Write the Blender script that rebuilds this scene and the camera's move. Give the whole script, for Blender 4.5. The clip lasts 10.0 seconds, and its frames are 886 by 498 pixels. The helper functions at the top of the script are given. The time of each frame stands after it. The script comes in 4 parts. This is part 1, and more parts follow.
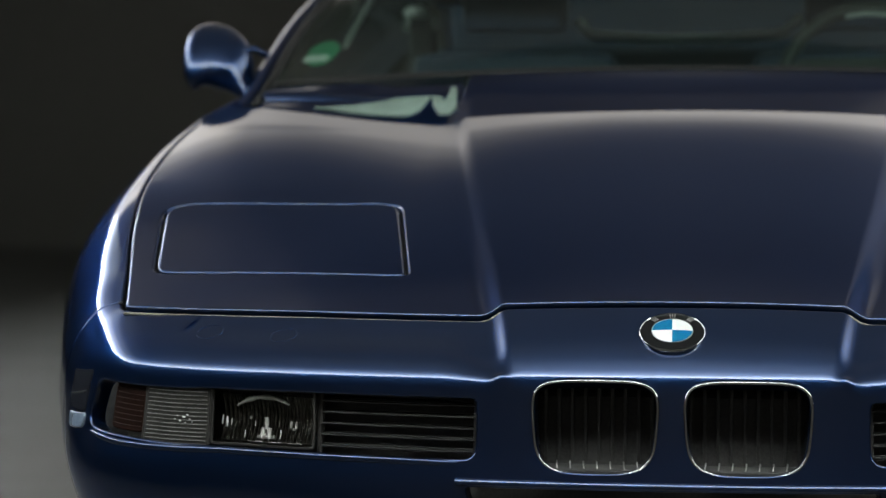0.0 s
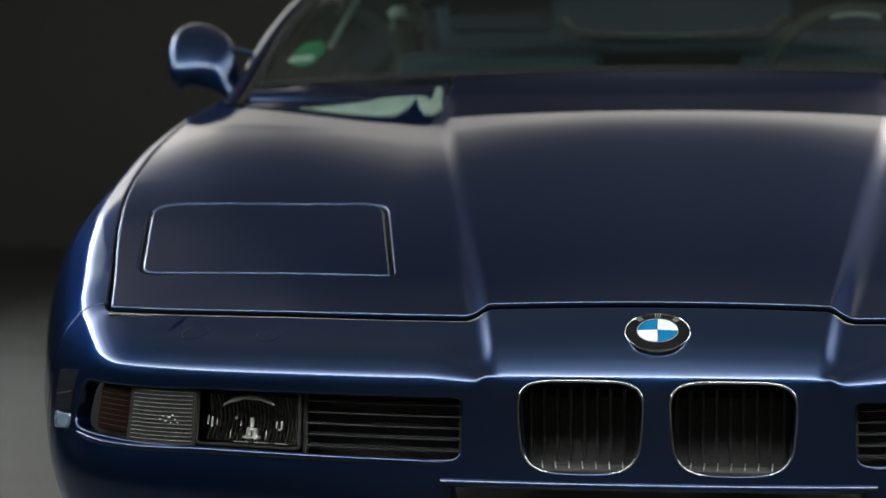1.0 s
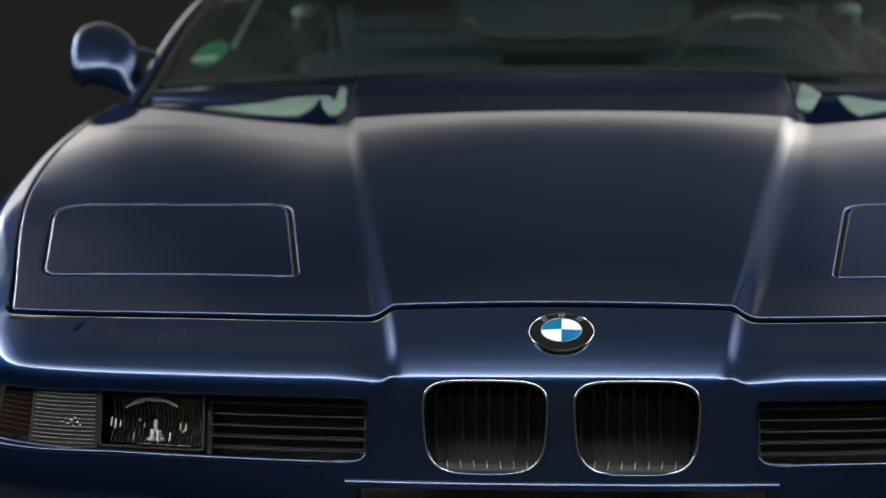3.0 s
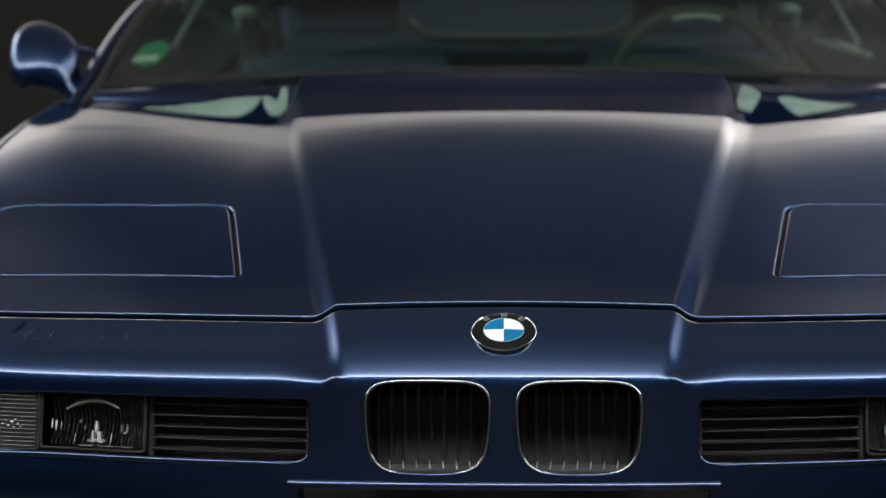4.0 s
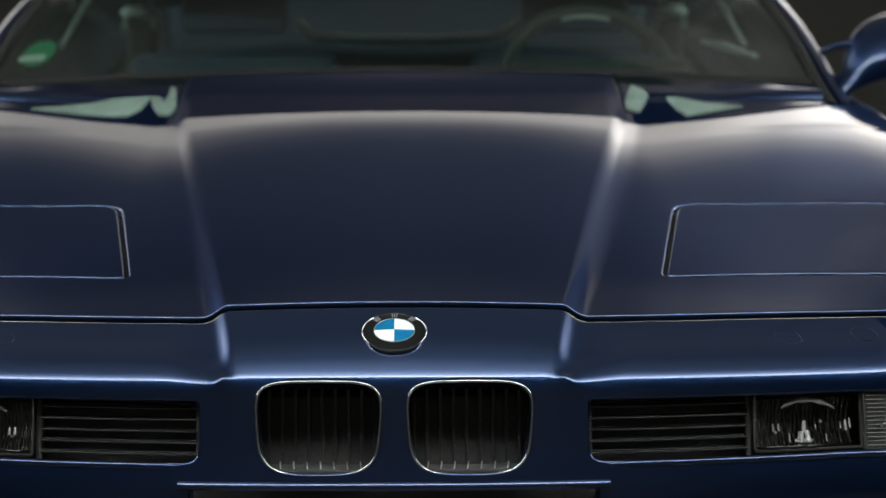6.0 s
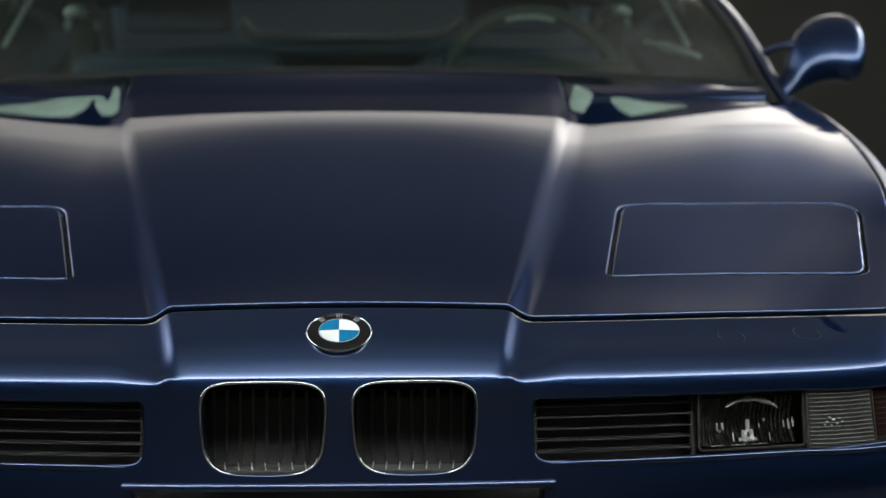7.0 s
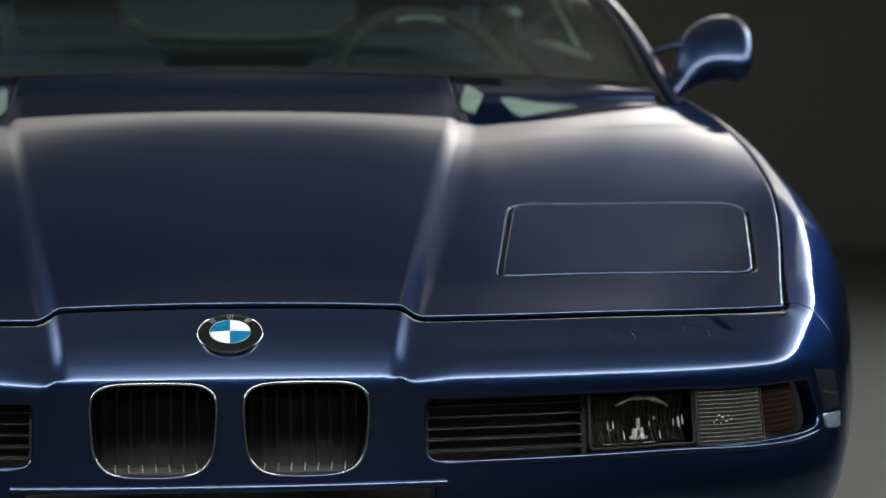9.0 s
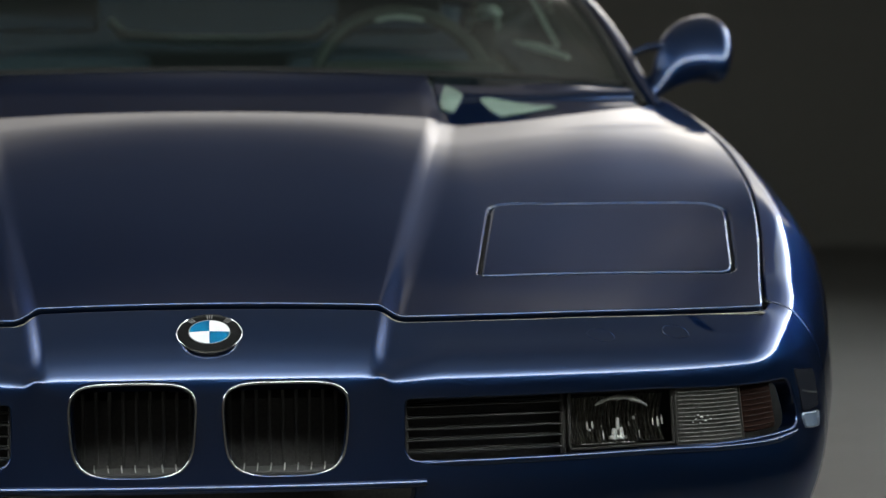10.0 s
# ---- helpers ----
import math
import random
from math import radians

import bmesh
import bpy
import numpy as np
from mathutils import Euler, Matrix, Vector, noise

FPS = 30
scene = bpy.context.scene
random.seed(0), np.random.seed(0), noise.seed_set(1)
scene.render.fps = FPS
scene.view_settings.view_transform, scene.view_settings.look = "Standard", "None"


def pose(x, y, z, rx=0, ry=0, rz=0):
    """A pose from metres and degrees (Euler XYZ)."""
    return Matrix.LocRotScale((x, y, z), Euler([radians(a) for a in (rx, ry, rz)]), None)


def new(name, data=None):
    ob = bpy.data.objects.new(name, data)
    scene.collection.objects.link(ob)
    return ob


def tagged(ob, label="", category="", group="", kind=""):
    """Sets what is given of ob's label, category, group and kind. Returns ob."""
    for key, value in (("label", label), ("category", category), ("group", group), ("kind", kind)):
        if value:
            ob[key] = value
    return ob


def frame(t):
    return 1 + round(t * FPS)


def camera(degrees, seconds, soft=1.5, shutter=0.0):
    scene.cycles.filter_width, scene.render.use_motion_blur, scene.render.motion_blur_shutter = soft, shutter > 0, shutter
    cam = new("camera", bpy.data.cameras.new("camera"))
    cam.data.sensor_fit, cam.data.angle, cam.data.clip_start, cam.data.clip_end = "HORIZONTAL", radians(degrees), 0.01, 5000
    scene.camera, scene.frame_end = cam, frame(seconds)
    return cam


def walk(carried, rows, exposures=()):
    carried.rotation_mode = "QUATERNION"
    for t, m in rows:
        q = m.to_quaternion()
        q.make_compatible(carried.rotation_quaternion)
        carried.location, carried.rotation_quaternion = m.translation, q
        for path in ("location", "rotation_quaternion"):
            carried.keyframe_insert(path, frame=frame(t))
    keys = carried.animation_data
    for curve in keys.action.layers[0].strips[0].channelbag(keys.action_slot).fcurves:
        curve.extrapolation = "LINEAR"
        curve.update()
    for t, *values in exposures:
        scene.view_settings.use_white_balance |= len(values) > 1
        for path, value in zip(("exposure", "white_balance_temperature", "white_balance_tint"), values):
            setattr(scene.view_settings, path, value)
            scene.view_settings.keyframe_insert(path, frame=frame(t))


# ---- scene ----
# The camera stands on a tripod in front of the nose and pans to its right.
cam = camera(23.92, 10.0)
cam.data.dof.use_dof, cam.data.dof.focus_distance, cam.data.dof.aperture_fstop = True, 2.64, 4.2
EYE = (0.03, -2.485, 0.93)
PITCH, ROLL = -3.44, -0.16
PAN = [
    (0.0, 6.935),
    (0.5, 6.820),
    (1.0, 6.535),
    (1.5, 6.047),
    (2.0, 5.381),
    (2.5, 4.677),
    (4.0, 2.325),
    (4.5, 1.577),
    (5.0, 0.796),
    (5.5, 0.064),
    (7.0, -2.203),
    (7.5, -2.941),
    (8.0, -3.722),
    (8.5, -4.449),
    (9.0, -5.185),
    (9.5, -5.547),
    (10.0, -5.747),
]
walk(cam, [(t, pose(*EYE, 90 + PITCH, 0, yaw) @ pose(0, 0, 0, 0, 0, ROLL)) for t, yaw in PAN])

# ---- world and studio light ----
world = bpy.data.worlds.new("studio_dark")
scene.world = world
world.use_nodes = True
world.node_tree.nodes["Background"].inputs[0].default_value = (0.5, 0.52, 0.5, 1)
world.node_tree.nodes["Background"].inputs[1].default_value = 0.004


# ---- materials ----
def material(name, color, rough=0.5, metal=0.0, coat=0.0, coat_rough=0.03, grain=0.0, grain_size=200.0, bump=0.0, bump_size=400.0,
             stains=0.0, stain_size=3.0, spec=0.5, vary=0.06):
    m = bpy.data.materials.new(name)
    m.use_nodes = True
    nt = m.node_tree
    b = nt.nodes["Principled BSDF"]
    b.inputs["Base Color"].default_value = (*color, 1)
    b.inputs["Roughness"].default_value = rough
    b.inputs["Metallic"].default_value = metal
    b.inputs["Coat Weight"].default_value = coat
    b.inputs["Coat Roughness"].default_value = coat_rough
    b.inputs["Specular IOR Level"].default_value = spec
    if metal and coat:
        b.inputs["Specular Tint"].default_value = (0.35, 0.45, 0.75, 1)
    co = nt.nodes.new("ShaderNodeTexCoord")

    def noise_node(size, detail=3.0):
        n = nt.nodes.new("ShaderNodeTexNoise")
        n.inputs["Scale"].default_value = size
        n.inputs["Detail"].default_value = detail
        nt.links.new(co.outputs["Object"], n.inputs["Vector"])
        return n

    if grain or stains:
        mix = None
        for amount, size in ((grain, grain_size), (stains, stain_size)):
            if not amount:
                continue
            n = noise_node(size)
            r = nt.nodes.new("ShaderNodeMapRange")
            r.inputs["From Min"].default_value, r.inputs["From Max"].default_value = 0.3, 0.7
            r.inputs["To Min"].default_value, r.inputs["To Max"].default_value = 1 - amount, 1 + amount
            nt.links.new(n.outputs["Fac"], r.inputs["Value"])
            mul = nt.nodes.new("ShaderNodeVectorMath")
            mul.operation = "MULTIPLY"
            if mix is None:
                mul.inputs[0].default_value = color
            else:
                nt.links.new(mix.outputs[0], mul.inputs[0])
            nt.links.new(r.outputs["Result"], mul.inputs[1])
            mix = mul
        nt.links.new(mix.outputs[0], b.inputs["Base Color"])
        rr = nt.nodes.new("ShaderNodeMapRange")
        rr.inputs["To Min"].default_value, rr.inputs["To Max"].default_value = max(0.0, rough - vary), min(1.0, rough + vary)
        nt.links.new(noise_node(stain_size * 4 if stains else grain_size / 8).outputs["Fac"], rr.inputs["Value"])
        nt.links.new(rr.outputs["Result"], b.inputs["Roughness"])
    if bump:
        bp = nt.nodes.new("ShaderNodeBump")
        bp.inputs["Strength"].default_value = bump
        bp.inputs["Distance"].default_value = 0.002
        nt.links.new(noise_node(bump_size, 4.0).outputs["Fac"], bp.inputs["Height"])
        nt.links.new(bp.outputs["Normal"], b.inputs["Normal"])
    return m


def thin_glass(name, tint, gloss=1.45, rough=0.0, veil=0.0):
    """A single pane: clear with a tint, a mirror gloss by Fresnel, and a painted grey veil."""
    m = bpy.data.materials.new(name)
    m.use_nodes = True
    nt = m.node_tree
    nt.nodes.remove(nt.nodes["Principled BSDF"])
    clear, shine = nt.nodes.new("ShaderNodeBsdfTransparent"), nt.nodes.new("ShaderNodeBsdfGlossy")
    clear.inputs[0].default_value = (*tint, 1)
    shine.inputs["Roughness"].default_value = rough
    fr, mix = nt.nodes.new("ShaderNodeFresnel"), nt.nodes.new("ShaderNodeMixShader")
    fr.inputs["IOR"].default_value = gloss
    nt.links.new(fr.outputs[0], mix.inputs[0])
    nt.links.new(clear.outputs[0], mix.inputs[1])
    nt.links.new(shine.outputs[0], mix.inputs[2])
    # Grey-green diffuse share stands in for light veiling the glass.
    veil_bsdf, veil_mix = nt.nodes.new("ShaderNodeBsdfDiffuse"), nt.nodes.new("ShaderNodeMixShader")
    veil_bsdf.inputs[0].default_value = (0.42, 0.54, 0.47, 1)
    veil_mix.inputs[0].default_value = veil
    nt.links.new(mix.outputs[0], veil_mix.inputs[1])
    nt.links.new(veil_bsdf.outputs[0], veil_mix.inputs[2])
    nt.links.new(veil_mix.outputs[0], nt.nodes["Material Output"].inputs[0])
    return m


def diffuser(name, color, strength, stops, across=((0.0, 1.0), (1.0, 1.0)), bow=0.0, along="Generated"):
    """The cloth of a softbox, lit from behind: brightness along its own second axis, from 0 at one hem to 1 at the other."""
    m = bpy.data.materials.new(name)
    m.use_nodes = True
    nt = m.node_tree
    nt.nodes.remove(nt.nodes["Principled BSDF"])
    e, co = nt.nodes.new("ShaderNodeEmission"), nt.nodes.new("ShaderNodeTexCoord")
    sep, ramp, mul = nt.nodes.new("ShaderNodeSeparateXYZ"), nt.nodes.new("ShaderNodeValToRGB"), nt.nodes.new("ShaderNodeMath")
    nt.links.new(co.outputs[along], sep.inputs[0])
    off, keep, lift, add = (nt.nodes.new("ShaderNodeMath") for _ in range(4))
    off.operation, keep.operation, lift.operation, add.operation = "SUBTRACT", "MAXIMUM", "MULTIPLY", "ADD"
    off.inputs[1].default_value, keep.inputs[1].default_value, lift.inputs[1].default_value = 0.588, 0.0, bow
    nt.links.new(sep.outputs[0], off.inputs[0])
    nt.links.new(off.outputs[0], keep.inputs[0])
    nt.links.new(keep.outputs[0], lift.inputs[0])
    nt.links.new(lift.outputs[0], add.inputs[0])
    nt.links.new(sep.outputs[1], add.inputs[1])
    nt.links.new(add.outputs[0], ramp.inputs[0])
    ramp.color_ramp.interpolation = "EASE"
    els = ramp.color_ramp.elements
    while len(els) < len(stops):
        els.new(0.5)
    for el, (at, v) in zip(els, stops):
        el.position, el.color = at, (v, v, v, 1)
    mul.operation = "MULTIPLY"
    mul.inputs[1].default_value = strength
    nt.links.new(ramp.outputs[0], mul.inputs[0])
    wide, both = nt.nodes.new("ShaderNodeValToRGB"), nt.nodes.new("ShaderNodeMath")
    wide.color_ramp.interpolation = "EASE"
    els = wide.color_ramp.elements
    while len(els) < len(across):
        els.new(0.5)
    for el, (at, v) in zip(els, across):
        el.position, el.color = at, (v, v, v, 1)
    nt.links.new(sep.outputs[0], wide.inputs[0])
    both.operation = "MULTIPLY"
    nt.links.new(mul.outputs[0], both.inputs[0])
    nt.links.new(wide.outputs[0], both.inputs[1])
    nt.links.new(both.outputs[0], e.inputs["Strength"])
    e.inputs["Color"].default_value = (*color, 1)
    nt.links.new(e.outputs[0], nt.nodes["Material Output"].inputs[0])
    return m


PAINT = material("blue_metallic_paint", (0.0096, 0.0262, 0.077), rough=0.30, metal=0.92, spec=0.15, coat=1.0, coat_rough=0.018, grain=0.06, grain_size=1800, stains=0.04, stain_size=2.0, vary=0.015)
BLACK = material("black_plastic", (0.048, 0.046, 0.042), rough=0.65, spec=0.25, grain=0.2, grain_size=300, bump=0.05, bump_size=900)
RUBBER = material("black_rubber", (0.014, 0.014, 0.013), rough=0.6, spec=0.12, grain=0.2, grain_size=200)
SEAL = material("tan_grey_rubber", (0.17, 0.155, 0.125), rough=0.6, grain=0.2, grain_size=200)
SATIN = material("satin_black_slat", (0.022, 0.0207, 0.018), rough=0.34, grain=0.15, grain_size=300)
CHROME = material("chrome", (0.50, 0.50, 0.49), rough=0.14, metal=1.0, grain=0.03, grain_size=120)
ENAMEL_BLACK = material("black_enamel", (0.035, 0.033, 0.030), rough=0.35, spec=0.10, grain=0.05, grain_size=200)
RING_BLACK = material("deep_black_enamel", (0.006, 0.006, 0.006), rough=0.35, spec=0.10, grain=0.05, grain_size=200)
ENAMEL_WHITE = material("white_enamel", (0.62, 0.62, 0.60), rough=0.35, grain=0.03, grain_size=100)
ENAMEL_BLUE = material("sky_blue_enamel", (0.0, 0.11, 0.23), rough=0.45, spec=0.15, grain=0.03, grain_size=100)
SILVER = material("dull_silver", (0.35, 0.34, 0.32), rough=0.4, metal=0.8, grain=0.05, grain_size=100)
MATT = material("matt_black_trim", (0.009, 0.010, 0.014), rough=1.0, spec=0.02, grain=0.2, grain_size=200)
AMBER = material("amber_lens", (0.013, 0.0042, 0.0022), rough=0.5, spec=0.08, grain=0.1, grain_size=80)
GLASS = thin_glass("tinted_windscreen", (0.40, 0.50, 0.44), gloss=1.28, veil=0.011)
LENS = thin_glass("lamp_glass", (0.85, 0.86, 0.84))
LEATHER = material("navy_leather", (0.022, 0.045, 0.085), rough=0.5, grain=0.15, grain_size=150, bump=0.25, bump_size=500)
DASH = material("dark_dashboard_vinyl", (0.03, 0.035, 0.032), rough=0.55, grain=0.15, grain_size=150, bump=0.2, bump_size=700)
# Near white, so the belt guide's glint sits in its base colour.
GUIDE = material("near_white_plastic", (0.90, 0.92, 0.89), rough=0.18, coat=1.0, grain=0.03, grain_size=60)
PALE = material("pale_grey_trim", (0.42, 0.46, 0.43), rough=0.4, grain=0.08, grain_size=60)
STICKER_GREEN = material("green_sticker", (0.005, 0.22, 0.10), rough=0.4, grain=0.06, grain_size=60)
STICKER_WHITE = material("white_sticker", (0.65, 0.70, 0.66), rough=0.4, grain=0.04, grain_size=60)
TYRE = material("tyre_rubber", (0.015, 0.015, 0.015), rough=0.7, grain=0.2, grain_size=80, bump=0.3, bump_size=300)
ALLOY = material("silver_alloy", (0.55, 0.55, 0.56), rough=0.25, metal=0.9, grain=0.05, grain_size=80)
FLOOR = material("studio_floor_grey", (0.058, 0.055, 0.049), rough=0.55, grain=0.06, grain_size=30, stains=0.12, stain_size=0.7, bump=0.1, bump_size=60)
WALL = material("studio_wall_dark", (0.30, 0.30, 0.285), rough=0.9, grain=0.05, grain_size=20, stains=0.08, stain_size=0.4)
BACKDROP = material("backdrop_paper_grey", (0.17, 0.17, 0.155), rough=0.9, grain=0.03, grain_size=10, stains=0.06, stain_size=0.3)
FABRIC = material("black_softbox_cloth", (0.01, 0.01, 0.01), rough=0.9, grain=0.1, grain_size=200)


# ---- mesh helpers ----
def spline(xs, ys):
    """A natural cubic through the given nodes, straight beyond its ends."""
    xs, ys = np.array(xs, float), np.array(ys, float)
    n, h = len(xs), np.diff(xs)
    a, r = np.zeros((n, n)), np.zeros(n)
    a[0, 0] = a[-1, -1] = 1
    for i in range(1, n - 1):
        a[i, i - 1:i + 2] = h[i - 1], 2 * (h[i - 1] + h[i]), h[i]
        r[i] = 6 * ((ys[i + 1] - ys[i]) / h[i] - (ys[i] - ys[i - 1]) / h[i - 1])
    m = np.linalg.solve(a, r)

    def f(x):
        x = np.asarray(x, float)
        q = np.clip(x, xs[0], xs[-1])
        i = np.clip(np.searchsorted(xs, q) - 1, 0, n - 2)
        u, w, d = xs[i + 1] - q, q - xs[i], h[i]
        v = (m[i] * u ** 3 + m[i + 1] * w ** 3) / (6 * d) + (ys[i] / d - m[i] * d / 6) * u + (ys[i + 1] / d - m[i + 1] * d / 6) * w
        s0 = (ys[1] - ys[0]) / h[0] - h[0] * (2 * m[0] + m[1]) / 6
        s1 = (ys[-1] - ys[-2]) / h[-1] + h[-1] * (m[-2] + 2 * m[-1]) / 6
        return v + np.where(x < xs[0], (x - xs[0]) * s0, 0) + np.where(x > xs[-1], (x - xs[-1]) * s1, 0)
    return f


def ss(x, a, b):
    q = np.clip((np.asarray(x, float) - a) / (b - a), 0, 1)
    return q * q * (3 - 2 * q)


def thing(name, label, category, group="", at=(0, 0, 0), kind=""):
    ob = new(name)
    ob.location = at
    return tagged(ob, label, category, group, kind)


def mesh_object(name, verts, faces, mat, parent=None, label="", normals=None, flat=False):
    me = bpy.data.meshes.new(name)
    me.from_pydata([tuple(v) for v in verts], [], [tuple(f) for f in faces])
    me.materials.append(mat)
    if not flat:
        me.polygons.foreach_set("use_smooth", [True] * len(me.polygons))
    if normals is not None:
        me.normals_split_custom_set_from_vertices([tuple(n) for n in normals])
    me.update()
    ob = new(name, me)
    if parent is not None:
        ob.parent = parent
        ob.matrix_parent_inverse = Matrix.Translation(parent.location).inverted() if parent.parent is None else Matrix.Identity(4)
    if label:
        ob["label"] = label
    return ob


def part(name, bm, mat, parent, label="", flat=False, sharp=40):
    """One bmesh as one mesh object under a thing or part."""
    bmesh.ops.recalc_face_normals(bm, faces=bm.faces)
    me = bpy.data.meshes.new(name)
    bm.to_mesh(me)
    bm.free()
    me.materials.append(mat)
    if not flat:
        me.polygons.foreach_set("use_smooth", [True] * len(me.polygons))
        me.set_sharp_from_angle(angle=radians(sharp))
    ob = new(name, me)
    if parent is not None:
        ob.parent = parent
    if label:
        ob["label"] = label
    return ob


def inside(poly, u, v):
    """Whether the points (u, v) lie inside a closed polygon."""
    u, v = np.asarray(u, float), np.asarray(v, float)
    res = np.zeros(u.shape, bool)
    a = np.array(poly, float)
    b = np.roll(a, -1, axis=0)
    for (x0, y0), (x1, y1) in zip(a, b):
        if y0 != y1:
            res ^= ((y0 > v) != (y1 > v)) & (u < (x1 - x0) * (v - y0) / (y1 - y0) + x0)
    return res


def densify(poly, step):
    out, n = [], len(poly)
    for i in range(n):
        a, b = np.array(poly[i], float), np.array(poly[(i + 1) % n], float)
        k = max(1, int(np.hypot(*(b - a)) / step + 0.5))
        out += [tuple(a + (b - a) * j / k) for j in range(k)]
    return out


def rounded(u0, u1, v0, v1, r, n=6):
    """A rectangle with round corners; r may be one radius or four (low left, low right, high right, high left)."""
    rs = (r,) * 4 if not isinstance(r, tuple) else r
    pts = []
    for (cu, cv, su, sv, a), q in zip(((u0, v0, 1, 1, 180), (u1, v0, -1, 1, 270), (u1, v1, -1, -1, 0), (u0, v1, 1, -1, 90)), rs):
        for k in range(n + 1):
            t = radians(a + 90 * k / n)
            pts.append((cu + su * q + q * math.cos(t), cv + sv * q + q * math.sin(t)))
    return pts


def surface_normals(fmap, u, v, sign=1.0):
    e = 2e-4
    du = fmap(u + e, v) - fmap(u - e, v)
    dv = fmap(u, v + e) - fmap(u, v - e)
    n = np.cross(du, dv) * sign
    return n / np.maximum(np.linalg.norm(n, axis=-1, keepdims=True), 1e-12)


def sheet(name, outer, holes, step, fmap, mat, parent, label="", lip=0.003, flange=0.012, sign=1.0, hems=True):
    """A pressed panel: the region of (u, v) inside outer and outside the holes, bent by fmap, with rolled lips and turned-in flanges along every edge."""
    su, sv = step
    edge_step = min(su, sv) * 1.2
    outer = densify(outer, edge_step)
    holes = [densify(h, edge_step) for h in holes]
    o = np.array(outer)
    (u0, v0), (u1, v1) = o.min(0), o.max(0)
    nu, nv = int((u1 - u0) / su) + 3, int((v1 - v0) / sv) + 3
    us, vs = u0 - su * 0.5 + su * np.arange(nu + 1), v0 - sv * 0.5 + sv * np.arange(nv + 1)
    gu, gv = np.meshgrid(us, vs, indexing="ij")
    ok = inside(outer, gu, gv)
    for h in holes:
        ok &= ~inside(h, gu, gv)
    cell = ok[:-1, :-1] & ok[1:, :-1] & ok[1:, 1:] & ok[:-1, 1:]
    for loop in [outer, *holes]:
        for pu, pv in loop:
            i, j = int((pu - us[0]) / su), int((pv - vs[0]) / sv)
            for di in (-1, 0, 1):
                for dj in (-1, 0, 1):
                    a, b = i + di, j + dj
                    if 0 <= a < nu and 0 <= b < nv:
                        if us[a] - 0.3 * su <= pu <= us[a + 1] + 0.3 * su and vs[b] - 0.3 * sv <= pv <= vs[b + 1] + 0.3 * sv:
                            cell[a, b] = False
    uv, index, faces = [], {}, []

    def vert(i, j):
        if (i, j) not in index:
            index[i, j] = len(uv)
            uv.append((us[i], vs[j]))
        return index[i, j]

    border = {}
    for i, j in zip(*np.nonzero(cell)):
        q = [vert(i, j), vert(i + 1, j), vert(i + 1, j + 1), vert(i, j + 1)]
        faces.append(q)
        for a, b in zip(q, q[1:] + q[:1]):
            if (b, a) in border:
                del border[b, a]
            else:
                border[a, b] = True
    loops = []
    for loop in [outer, *holes]:
        start = len(uv)
        uv += loop
        loops.append(list(range(start, len(uv))))
    # fill between the grid and the true outlines
    bm = bmesh.new()
    made = {}

    def bv(k):
        if k not in made:
            made[k] = bm.verts.new((uv[k][0] / su, uv[k][1] / sv, 0))
            made[k].index = k
        return made[k]

    edges = [bm.edges.new((bv(a), bv(b))) for a, b in border]
    for lp in loops:
        for a, b in zip(lp, lp[1:] + lp[:1]):
            edges.append(bm.edges.new((bv(a), bv(b))))
    keep = {v: k for k, v in made.items()}
    fill = bmesh.ops.triangle_fill(bm, edges=edges, use_beauty=True, use_dissolve=False, normal=(0, 0, 1))
    tris = [[keep[v] for v in f.verts] for f in fill["geom"] if isinstance(f, bmesh.types.BMFace)]
    if tris:
        w = np.array(uv, float)[np.array(tris)]
        mid = w.mean(1)
        good = inside(outer, mid[:, 0], mid[:, 1])
        for h in holes:
            good &= ~inside(h, mid[:, 0], mid[:, 1])
        d1, d2 = w[:, 1] - w[:, 0], w[:, 2] - w[:, 0]
        flip = d1[:, 0] * d2[:, 1] - d1[:, 1] * d2[:, 0] < 0
        faces += [k[::-1] if f else k for k, g, f in zip(tris, good, flip) if g]
    bm.free()
    w = np.array(uv, float)
    pts = fmap(w[:, 0], w[:, 1])
    nrm = surface_normals(fmap, w[:, 0], w[:, 1], sign)
    if sign < 0:
        faces = [list(f)[::-1] for f in faces]
    pts, nrm = list(pts), list(nrm)
    if hems:
        for li, lp in enumerate(loops):
            p = np.array([pts[k] for k in lp])
            n = np.array([nrm[k] for k in lp])
            tan = np.roll(p, -1, 0) - np.roll(p, 1, 0)
            tan /= np.maximum(np.linalg.norm(tan, axis=1, keepdims=True), 1e-9)
            area = sum(uv[a][0] * uv[b][1] - uv[b][0] * uv[a][1] for a, b in zip(lp, lp[1:] + lp[:1]))
            away = np.cross(tan, n) * (1 if area > 0 else -1) * (1 if li == 0 else -1) * sign
            away /= np.maximum(np.linalg.norm(away, axis=1, keepdims=True), 1e-9)
            rows = [lp]
            for ang in (30, 60, 90):
                s, c = math.sin(radians(ang)), math.cos(radians(ang))
                start = len(pts)
                pts += list(p + lip * s * away - lip * (1 - c) * n)
                nrm += list(c * n + s * away)
                rows.append(list(range(start, len(pts))))
            start = len(pts)
            pts += list(p + lip * away - (lip + flange) * n)
            nrm += list(away)
            rows.append(list(range(start, len(pts))))
            m = len(lp)
            turn = (area > 0) == (li == 0)
            if sign < 0:
                turn = not turn
            for ra, rb in zip(rows, rows[1:]):
                for k in range(m):
                    q = [ra[k], rb[k], rb[(k + 1) % m], ra[(k + 1) % m]]
                    faces.append(q if turn else q[::-1])
